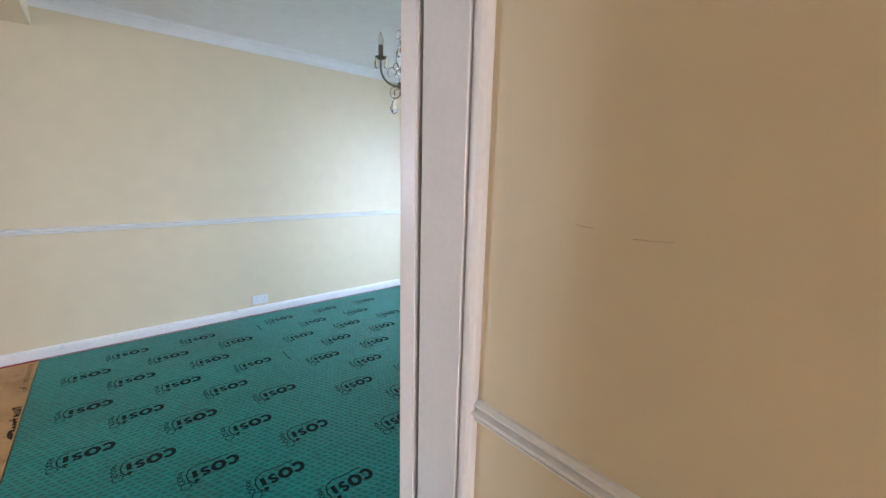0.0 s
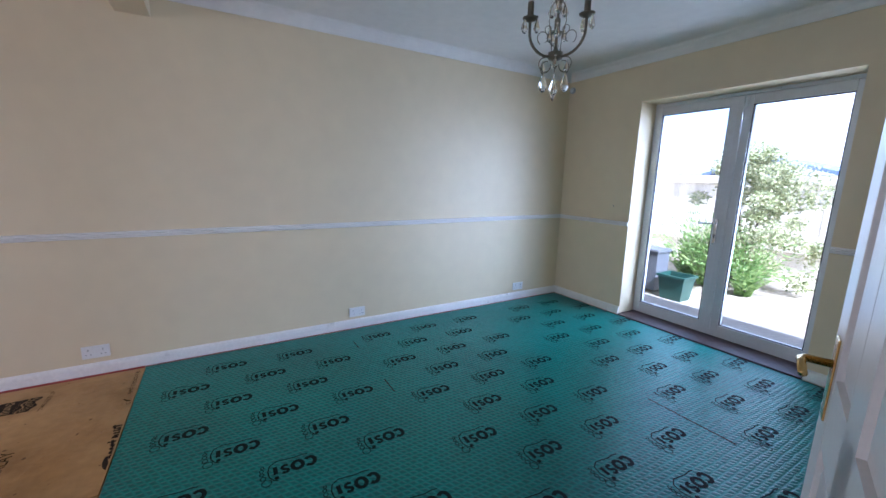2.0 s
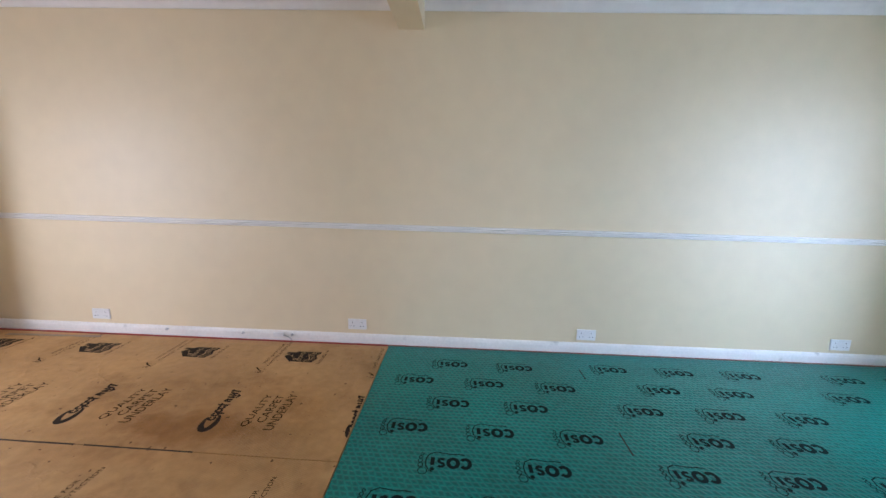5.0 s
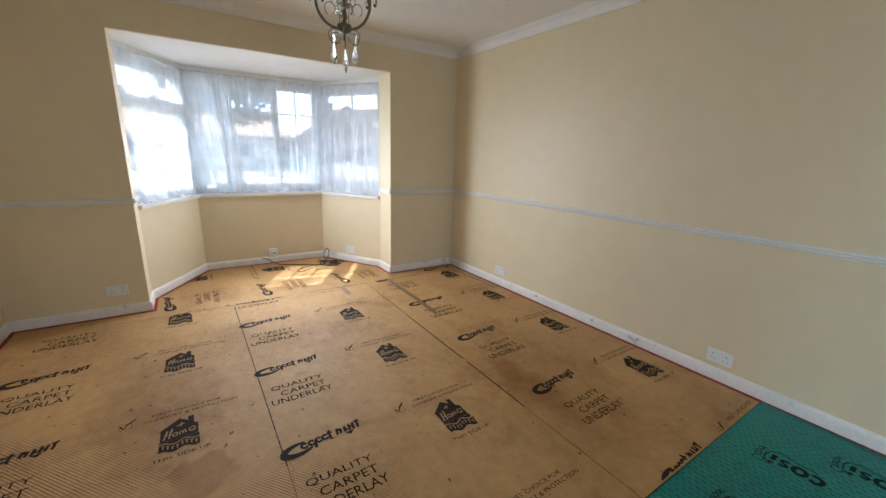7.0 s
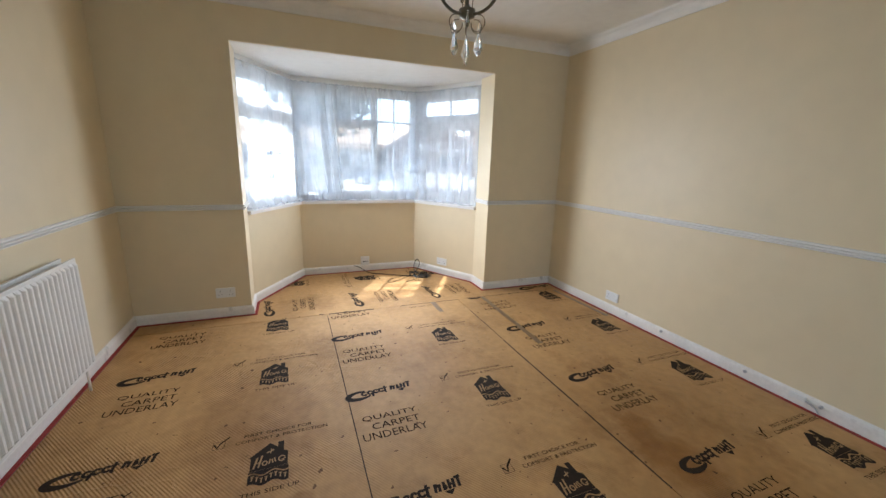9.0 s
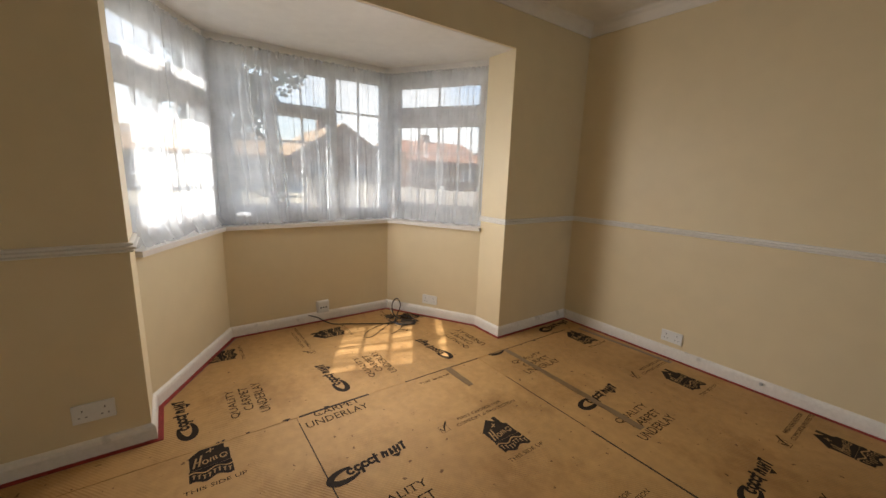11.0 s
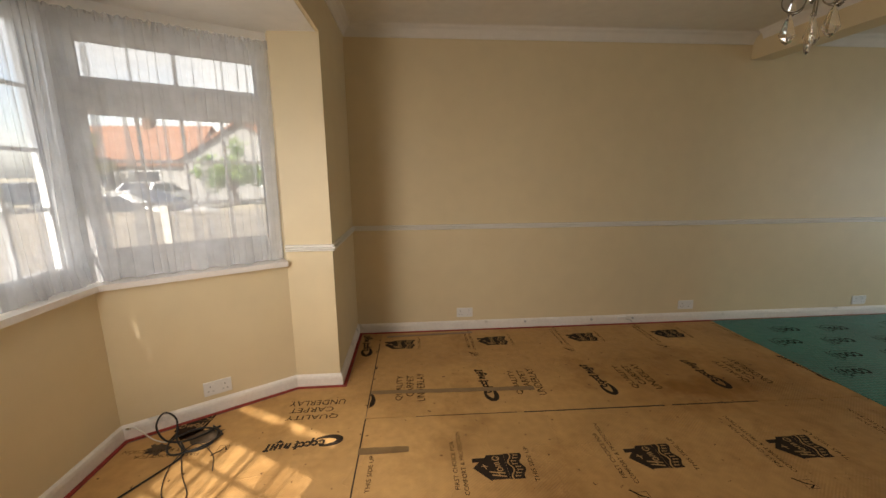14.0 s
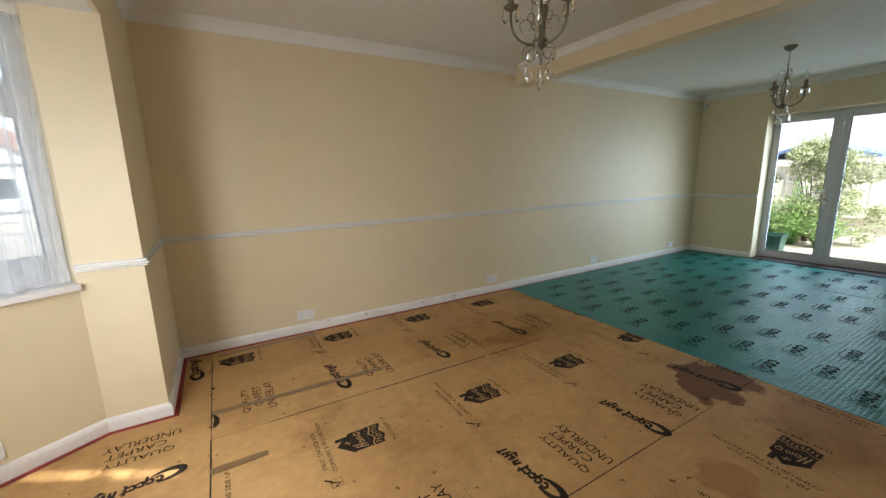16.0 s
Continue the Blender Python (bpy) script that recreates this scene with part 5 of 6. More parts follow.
def chandelier(hub, turn, drops_seed):
    """Three-arm bronze chandelier; local origin at the hub, ceiling plate at the top."""
    g = thing("chandelier", "aged bronze three arm chandelier hung with clear crystal drops", "chandelier", group="chandeliers")
    top = CEIL - hub[2]
    bm = lathe(bmesh.new(), [(0.020, top - 0.045), (0.050, top - 0.020), (0.052, top)], seg=20)
    part("ceiling_rose", bm, M_BRONZE, g, "", True)
    bm = bmesh.new()
    n = max(4, int((top - 0.045 - 0.40) / 0.022))
    for i in range(n):
        z = 0.40 + (top - 0.045 - 0.40) * (i + 0.5) / n
        out = Vector((1, 0, 0)) if i % 2 else Vector((0, 1, 0))
        pts = [Vector((0, 0, z)) + out * (0.006 * math.cos(a)) + Vector((0, 0, 0.016 * math.sin(a))) for a in (2 * math.pi * k / 10 for k in range(11))]
        tube(bm, pts, 0.0016, 5, cap=False)
    part("chain", bm, M_BRONZE, g, "", True)
    bm = lathe(bmesh.new(), [(0.004, -0.030), (0.012, -0.022), (0.034, -0.014), (0.036, 0.016), (0.016, 0.022), (0.007, 0.04), (0.006, 0.20), (0.012, 0.23), (0.020, 0.25), (0.024, 0.268), (0.010, 0.285), (0.006, 0.31), (0.006, 0.40)], seg=16)
    part("stem", bm, M_BRONZE, g, "", True)
    crystals = []
    for j in range(3):
        a = radians(turn + 120 * j)
        o = Vector((math.cos(a), math.sin(a), 0))
        side = Vector((-o.y, o.x, 0))
        bm = bmesh.new()
        pts = [o * 0.02 + Vector((0, 0, -0.006)), o * 0.048 + Vector((0, 0, -0.006))] + [o * (0.048 + 0.100 * math.sin(q)) + Vector((0, 0, 0.094 - 0.100 * math.cos(q))) for q in (math.pi / 2 * k / 9 for k in range(1, 10))] + [o * 0.148 + Vector((0, 0, 0.140))]
        tube(bm, pts, 0.0068, 8)
        arm = part("arm", bm, M_BRONZE, g, "", True)
        bm = lathe(bmesh.new(), [(0.006, 0.136), (0.020, 0.142), (0.034, 0.150), (0.037, 0.156), (0.012, 0.156)], o * 0.148, 16)
        part("drip_pan", bm, M_BRONZE, arm, "", True)
        bm = lathe(bmesh.new(), [(0.0115, 0.156), (0.0150, 0.160), (0.0150, 0.222), (0.0135, 0.224)], o * 0.148, 14)
        part("candle_sleeve", bm, M_BRONZE, arm, "", True)
        bm = lathe(bmesh.new(), [(0.010, 0.223), (0.014, 0.232), (0.0185, 0.250), (0.016, 0.268), (0.006, 0.296), (0.001, 0.306)], o * 0.148, 14)
        part("candle_bulb", bm, M_BULB, arm, "clear candle bulb", True)
        bm = bmesh.new()
        tube(bm, curl(o * 0.055 + Vector((0, 0, -0.045)), o, 0.033, 90, -190, 16), 0.0022, 6)
        tube(bm, curl(o * 0.072 + Vector((0, 0, 0.075)), o, 0.034, -60, 240, 16, 0.35), 0.0022, 6)
        tube(bm, curl(o * 0.046 + Vector((0, 0, 0.115)), o, 0.022, -120, 200, 14, 0.3), 0.0020, 6)
        tube(bm, [o * 0.024 + Vector((0, 0, 0.02)), o * 0.030 + Vector((0, 0, 0.09)), o * 0.046 + Vector((0, 0, 0.15)), o * 0.040 + Vector((0, 0, 0.21)), o * 0.018 + Vector((0, 0, 0.25))], 0.0022, 6)
        part("scroll", bm, M_BRONZE, g, "", True)
        b2 = radians(turn + 60 + 120 * j)
        o2 = Vector((math.cos(b2), math.sin(b2), 0))
        bm = bmesh.new()
        tube(bm, curl(o2 * 0.040 + Vector((0, 0, 0.315)), o2, 0.026, 180, -170, 16), 0.0022, 6)
        part("upper_loop", bm, M_BRONZE, g, "", True)
        bm = bmesh.new()
        tube(bm, curl(o2 * 0.052 + Vector((0, 0, -0.042)), o2, 0.028, 120, -150, 14), 0.0020, 6)
        part("lower_loop", bm, M_BRONZE, g, "", True)
        crystals += [(o * 0.060 + Vector((0, 0, -0.082)), 0.085, 0.022), (o * 0.176 + Vector((0, 0, 0.150)), 0.062, 0.014), (o * 0.122 + side * 0.02 + Vector((0, 0, 0.150)), 0.060, 0.014),
                     (o2 * 0.036 + Vector((0, 0, 0.245)), 0.060, 0.016), (o2 * 0.066 + Vector((0, 0, -0.02)), 0.050, 0.013), (o2 * 0.040 + Vector((0, 0, 0.13)), 0.055, 0.013)]
    crystals += [(Vector((0, 0, -0.095)), 0.105, 0.013)]
    for p, h, r in crystals:
        bm = bmesh.new()
        drop(bm, p, h * 1.12, r * 1.35, p.x * 40)
        part("crystal_drop", bm, M_CRYSTAL, g)
        bm = bmesh.new()
        bmesh.ops.create_uvsphere(bm, u_segments=8, v_segments=6, radius=0.0058)
        bmesh.ops.translate(bm, verts=bm.verts, vec=p + Vector((0, 0, 0.006)))
        part("crystal_bead", bm, M_CRYSTAL, g)
    part("finial_wire", tube(bmesh.new(), [(0, 0, -0.03), (0, 0, -0.10)], 0.0012, 5), M_BRONZE, g)
    g.matrix_basis = Matrix.Translation(hub)
    return g


chandelier((1.785, 2.70, 1.965), 45, 1)
chandelier((-1.740, 2.456, 1.985), 38, 2)

# ---- outside ----
def leaf_material(name, dark, light):
    m = bpy.data.materials.new(name)
    m.use_nodes = True
    nt, b = nodes_of(m)
    geo = nt.nodes.new("ShaderNodeNewGeometry")
    ramp = nt.nodes.new("ShaderNodeValToRGB")
    ramp.color_ramp.elements[0].color = (*dark, 1)
    ramp.color_ramp.elements[1].color = (*light, 1)
    nt.links.new(geo.outputs["Random Per Island"], ramp.inputs[0])
    nt.links.new(ramp.outputs[0], b.inputs["Base Color"])
    b.inputs["Roughness"].default_value = 0.5
    tl = nt.nodes.new("ShaderNodeBsdfTranslucent")
    nt.links.new(ramp.outputs[0], tl.inputs[0])
    mx = nt.nodes.new("ShaderNodeMixShader")
    mx.inputs[0].default_value = 0.3
    nt.links.new(b.outputs[0], mx.inputs[1])
    nt.links.new(tl.outputs[0], mx.inputs[2])
    nt.links.new(mx.outputs[0], nt.nodes["Material Output"].inputs[0])
    return m


M_GROUND = material("dry_grass_and_gravel", (0.32, 0.28, 0.21), 0.95, 0, 0.35, 0.8, 0.8, 25)
M_PAVE = material("pale_concrete_paving", (0.25, 0.235, 0.21), 0.9, 0, 0.2, 1.5, 0.4, 40)
M_ROAD = material("grey_asphalt", (0.07, 0.07, 0.075), 0.9, 0, 0.2, 0.6, 0.4, 60)
M_FENCE = material("weathered_fence_timber", (0.62, 0.58, 0.50), 0.8, 0, 0.25, 4, 0.4, 30, per_object=0.15)
M_FENCE2 = material("grey_beige_fence_timber", (0.22, 0.20, 0.18), 0.8, 0, 0.25, 4, 0.4, 30, per_object=0.15)
M_POST = material("concrete_post", (0.48, 0.46, 0.43), 0.9, 0, 0.15, 4, 0.3, 50)
# leaf colours paled: the washed-out glare of the sunlit garden is put in here
M_LEAF = leaf_material("shrub_leaves", (0.15, 0.19, 0.07), (0.58, 0.58, 0.34))
M_FERN = leaf_material("bright_green_fronds", (0.11, 0.22, 0.05), (0.36, 0.48, 0.17))
M_DARKLEAF = leaf_material("dark_tree_leaves", (0.012, 0.022, 0.010), (0.06, 0.085, 0.03))
M_BARK = material("grey_bark", (0.10, 0.08, 0.06), 0.9, 0, 0.3, 8, 0.8, 30)
M_TUB = material("dark_green_plastic", (0.018, 0.062, 0.050), 0.4, 0, 0.1, 5)
M_BIN = material("dark_grey_plastic", (0.10, 0.11, 0.13), 0.45, 0, 0.1, 5)
M_BRICK = material("brown_brick", (0.14, 0.09, 0.065), 0.9, 0, 0.2, 3, 0.4, 30)
M_TILE = material("orange_clay_tiles", (0.25, 0.125, 0.08), 0.85, 0, 0.25, 2, 0.4, 12)
M_TILE2 = material("faded_sand_roof_tiles", (0.25, 0.17, 0.105), 0.85, 0, 0.2, 2, 0.4, 12)
M_RENDER = material("white_rendered_wall", (0.32, 0.315, 0.31), 0.85, 0, 0.08, 2)
M_DARKGLASS = material("dark_window_glass", (0.03, 0.035, 0.045), 0.08, 0, 0.05, 2)
M_BLUE = material("blue_felt_roof", (0.13, 0.18, 0.32), 0.7, 0, 0.15, 3)
M_CARW = material("white_car_paint", (0.75, 0.76, 0.78), 0.2, 0, 0.02, 2)
M_CARB = material("blue_grey_car_paint", (0.10, 0.14, 0.20), 0.2, 0.3, 0.02, 2)
M_TYRE = material("black_tyre_rubber", (0.02, 0.02, 0.02), 0.8)

structure("ground", boxes((-400, 400, -400, 400, -0.90, -0.36)), M_GROUND, "dry grass and gravel ground reaching the horizon", "ground")
structure("patio", boxes((E + TE + 0.001, 5.15, 0.5, 7.5, -0.36, -0.10)), M_PAVE, "pale concrete patio beside the garden doors", "pavement")
structure("garden", boxes((5.15, 14.0, -6.0, 9.0, -0.36, -0.13)), M_GROUND, "dry trodden garden ground with pale grit", "ground")
structure("driveway", boxes((-13.4, W - T - 0.02, -6.0, 5.9, -0.36, -0.28)), M_PAVE, "pale concrete front drive", "pavement")
structure("road", boxes((-21.0, -15.0, -120, 120, -0.36, -0.345)), M_ROAD, "grey asphalt street", "road")
structure("pavement", boxes((-15.0, -13.4, -120, 120, -0.36, -0.24)), M_PAVE, "pale concrete footway with a kerb", "pavement")

# an unseen slab added to cap the bay against light from above, and the house's roof
roof_in, roof_out = bay_ring(0.0, T + 0.06)
structure("bay_light_cap", prism(bmesh.new(), [(W - T - 0.001, roof_out[0].y), tuple(roof_out[0]), tuple(roof_out[1]), tuple(roof_out[2]), tuple(roof_out[3]), (W - T - 0.001, roof_out[3].y)], 2.34, 2.44), M_RENDER, "unseen white flat cap added over the bay to block light", "roof")
structure("house_roof", boxes((W - T - 0.3, E + T + 0.25, -3.4, N + T + 3.0, 2.76, 2.95)), M_TILE, "low roof slab of the house", "roof")
structure("neighbour_wall", boxes((W - T, E + TE, N + T + 0.001, N + T + 3.0, -0.36, 2.75), (W - T, -0.27, -3.4, S - T - 0.001, -0.36, 2.75), (0.951, E + TE, -3.4, 0.934, -0.36, 2.75)), M_BRICK, "brown brick wall of the house", "wall")

LAP = bpy.data.meshes.new("lap_board")
bm = boxes((-0.86, 0.86, -0.009, 0.009, -0.062, 0.062))
bm.to_mesh(LAP)
bm.free()
LAP.materials.append(M_FENCE2)


def fence(p, angle, panels, height, base, label):
    g = thing("fence", label, "fence", group="garden fences")
    for i in range(panels + 1):
        part("post", boxes((i * 1.83 - 0.05, i * 1.83 + 0.05, -0.05, 0.05, base, base + height + 0.12), bevel=0.008), M_POST, g)
    for i in range(panels):
        n = int(height / 0.115)
        for k in range(n):
            b = new("lap_board", LAP)
            b.parent = g
            b.matrix_basis = Matrix.Translation((i * 1.83 + 0.915, -0.012, base + 0.06 + k * height / n)) @ Matrix.Rotation(radians(2.5), 4, "X")
        part("top_rail", boxes((i * 1.83 + 0.05, i * 1.83 + 1.78, -0.03, 0.02, base + height - 0.01, base + height + 0.03)), M_FENCE2, g)
    g.matrix_basis = Matrix.Translation(p) @ Matrix.Rotation(angle, 4, "Z")
    return g



UPRIGHT = bpy.data.meshes.new("upright_board")
bm = boxes((-0.076, 0.076, -0.006, 0.006, 0.0, 1.0))
bm.to_mesh(UPRIGHT)
bm.free()
UPRIGHT.materials.append(M_FENCE)


def board_fence(p, angle, bays, height, base, label):
    """Upright lapped boards seen from their back, with square posts and two rails."""
    g = thing("fence", label, "fence", group="garden fences")
    for i in range(bays + 1):
        part("post", boxes((i * 1.83 - 0.045, i * 1.83 + 0.045, -0.045, 0.045, base, base + height + 0.06), bevel=0.006), M_FENCE, g)
    for i in range(bays):
        for z in (0.42, height - 0.10):
            part("rail", boxes((i * 1.83 + 0.045, i * 1.83 + 1.785, -0.030, 0.030, base + z - 0.04, base + z + 0.04)), M_FENCE, g)
    for k in range(int(bays * 1.83 / 0.142)):
        b = new("upright_board", UPRIGHT)
        b.parent = g
        b.matrix_basis = Matrix.Translation((0.07 + 0.142 * k, -0.052 - 0.007 * (k % 2), base)) @ Matrix.Diagonal((1, 1, height, 1))
    g.matrix_basis = Matrix.Translation(p) @ Matrix.Rotation(angle, 4, "Z")
    return g


board_fence((8.6, -1.0, 0), radians(90), 5, 1.65, -0.13, "sunlit pale board fence with posts at the end of the garden")
board_fence((4.15, 6.9, 0), 0, 3, 1.60, -0.13, "sunlit pale board fence along the garden")
fence((-17.0, 6.05, 0), 0, 7, 1.30, -0.36, "grey beige lap panel fence along the front drive")


def leaf_cloud(bm, centres, count, size, rnd, flatten=0.8, long=1.8):
    """Many small folded leaves scattered in clumps."""
    for _ in range(count):
        c, r = rnd.choice(centres)
        while True:
            v = Vector((rnd.uniform(-1, 1), rnd.uniform(-1, 1), rnd.uniform(-1, 1)))
            if 0.25 < v.length < 1:
                break
        p = Vector(c) + Vector((v.x * r, v.y * r, v.z * r * flatten))
        a = Vector((rnd.uniform(-1, 1), rnd.uniform(-1, 1), rnd.uniform(-0.6, 0.6))).normalized()
        b = a.orthogonal().normalized()
        b = (b * rnd.uniform(0.4, 1) + a.cross(b) * rnd.uniform(-1, 1)).normalized()
        s = size * rnd.uniform(0.6, 1.3)
        q = [bm.verts.new(p), bm.verts.new(p + a * s * 0.5 * long / 1.8 + b * s * 0.32), bm.verts.new(p + a * s * long / 1.8), bm.verts.new(p + a * s * 0.5 * long / 1.8 - b * s * 0.32)]
        bm.faces.new((q[0], q[1], q[2], q[3]))


SX, SY = 7.15, 3.85


def shrub():
    rnd = random.Random(11)
    g = thing("shrub", "tall leafy shrub, sunlit, its leaf colour paled for glare", "shrub", (SX, SY, -0.13))
    bm = bmesh.new()
    centres = []
    for k in range(9):
        a = rnd.uniform(0, 6.28)
        top = Vector((SX + 0.55 * math.cos(a) * rnd.uniform(0.3, 1), SY + 0.75 * math.sin(a) * rnd.uniform(0.3, 1), rnd.uniform(0.7, 1.75)))
        tube(bm, [(SX + 0.1 * math.cos(a), SY + 0.1 * math.sin(a), -0.14), ((SX + top.x) / 2, (SY + top.y) / 2, top.z * 0.55), top], 0.022, 6, 0.006)
    part("stems", bm, M_BARK, g)
    for k in range(70):
        a, q = rnd.uniform(0, 6.28), rnd.uniform(0.1, 1)
        z = rnd.uniform(0.05, 1.85)
        w = 0.92 * math.sqrt(max(0.08, 1 - ((z - 0.75) / 1.15) ** 2))
        centres.append(((SX + w * q * math.cos(a) * 0.8, SY - 0.05 + w * 1.05 * q * math.sin(a), z), rnd.uniform(0.12, 0.26)))
    bm = bmesh.new()
    leaf_cloud(bm, centres, 22000, 0.044, rnd)
    part("crown", bm, M_LEAF, g)
    return g


def ferns():
    rnd = random.Random(4)
    for n, (x, y, s) in enumerate(((6.45, 3.95, 1.25), (6.35, 3.45, 0.95), (6.75, 4.40, 1.15))):
        g = thing("fern_bush", "bright green feathery bush in the garden", "bush", (x, y, -0.13), "feathery bushes")
        bm = bmesh.new()
        for k in range(60):
            a = rnd.uniform(0, 6.28)
            L = s * rnd.uniform(0.5, 1.0)
            tilt = rnd.uniform(0.15, 0.95)
            o = Vector((math.cos(a), math.sin(a), 0))
            prev = Vector((x, y, -0.13))
            for i in range(1, 9):
                f = i / 8
                p = Vector((x, y, -0.13)) + o * (L * tilt * f) + Vector((0, 0, L * (1.25 * f - 0.75 * tilt * f * f)))
                sd = Vector((-o.y, o.x, 0)) * (0.11 * s * (1 - f * 0.8))
                up_ = Vector((0, 0, -0.02))
                for q in (1, -1):
                    v = [bm.verts.new(prev), bm.verts.new(prev + (p - prev) * 0.4 + sd * q + up_), bm.verts.new(prev + (p - prev) * 0.9 + sd * q * 0.9 + up_)]
                    bm.faces.new(v)
                prev = p
        part("fronds", bm, M_FERN, g)


shrub()
ferns()


def tree(x, y, base, trunk_h, spread, centre_z, seed, mat, label, count=5200, leaf=0.22):
    rnd = random.Random(seed)
    g = thing("tree", label, "tree", (x, y, base), "trees outside")
    bm = bmesh.new()
    tube(bm, [(x, y, base - 0.02), (x + 0.08, y - 0.05, base + trunk_h * 0.5), (x - 0.05, y, base + trunk_h)], spread * 0.11, 9, spread * 0.07)
    centres = []
    for k in range(11):
        a = 2 * math.pi * k / 11 + rnd.uniform(-0.3, 0.3)
        tip = Vector((x + math.cos(a) * spread * rnd.uniform(0.4, 0.95), y + math.sin(a) * spread * rnd.uniform(0.4, 0.95), centre_z + spread * rnd.uniform(-0.5, 0.8)))
        s0 = Vector((x, y, base + trunk_h * rnd.uniform(0.75, 1.0)))
        tube(bm, [s0, s0.lerp(tip, 0.5) + Vector((0, 0, 0.2)), tip], spread * 0.035, 6, spread * 0.008)
        for j in range(3):
            centres.append((tuple(s0.lerp(tip, 0.55 + 0.22 * j) + Vector((rnd.uniform(-0.3, 0.3), rnd.uniform(-0.3, 0.3), rnd.uniform(-0.3, 0.3)))), spread * rnd.uniform(0.16, 0.30)))
    part("trunk", bm, M_BARK, g)
    bm = bmesh.new()
    leaf_cloud(bm, centres, count, leaf, rnd)
    part("crown", bm, mat, g)


tree(-15.6, 3.1, -0.24, 2.6, 2.3, 4.3, 21, M_DARKLEAF, "dark leafy street tree beside the footway")
tree(-26.0, 30.0, -0.36, 2.0, 2.0, 3.0, 23, M_LEAF, "leafy tree between the houses across the street", 3000, 0.25)

tree(-13.6, 25.0, -0.36, 1.0, 1.7, 1.8, 25, M_FERN, "green leafy tree beside the next drive", 3400, 0.2)

TX, TY = 5.36, 3.82
g = thing("recycling_tub", "green plastic recycling tub on the patio", "tub", (TX, TY, -0.13))
bm = bmesh.new()
rings = [[bm.verts.new((TX + sx * w * 0.5, TY + sy * l * 0.5, z)) for sx, sy in ((-1, -1), (1, -1), (1, 1), (-1, 1))] for w, l, z in ((0.22, 0.26, -0.13), (0.28, 0.33, 0.19), (0.265, 0.315, 0.19), (0.205, 0.245, -0.11))]
bm.faces.new(rings[0][::-1])
bm.faces.new(rings[3])
for p, q in zip(rings, rings[1:]):
    for k in range(4):
        bm.faces.new((p[k], p[(k + 1) % 4], q[(k + 1) % 4], q[k]))
part("body", bm, M_TUB, g)
part("rim", boxes((TX - 0.165, TX + 0.165, TY - 0.18, TY - 0.163, 0.165, 0.195), (TX - 0.165, TX + 0.165, TY + 0.163, TY + 0.18, 0.165, 0.195), (TX - 0.165, TX - 0.138, TY - 0.163, TY + 0.163, 0.165, 0.195), (TX + 0.138, TX + 0.165, TY - 0.163, TY + 0.163, 0.165, 0.195)), M_TUB, g)

g = thing("wheelie_bin", "dark grey wheeled bin beside the tub", "bin", (5.50, 4.24, -0.13))
part("body", prism(bmesh.new(), rect(5.36, 5.64, 4.10, 4.38), -0.10, 0.42), M_BIN, g)
part("lid", boxes((5.34, 5.66, 4.08, 4.40, 0.42, 0.465), bevel=0.015), M_BIN, g)
for y in (4.11, 4.37):
    part("wheel", tube(bmesh.new(), [(5.62, y - 0.02, -0.055), (5.62, y + 0.02, -0.055)], 0.075, 14), M_TYRE, g)


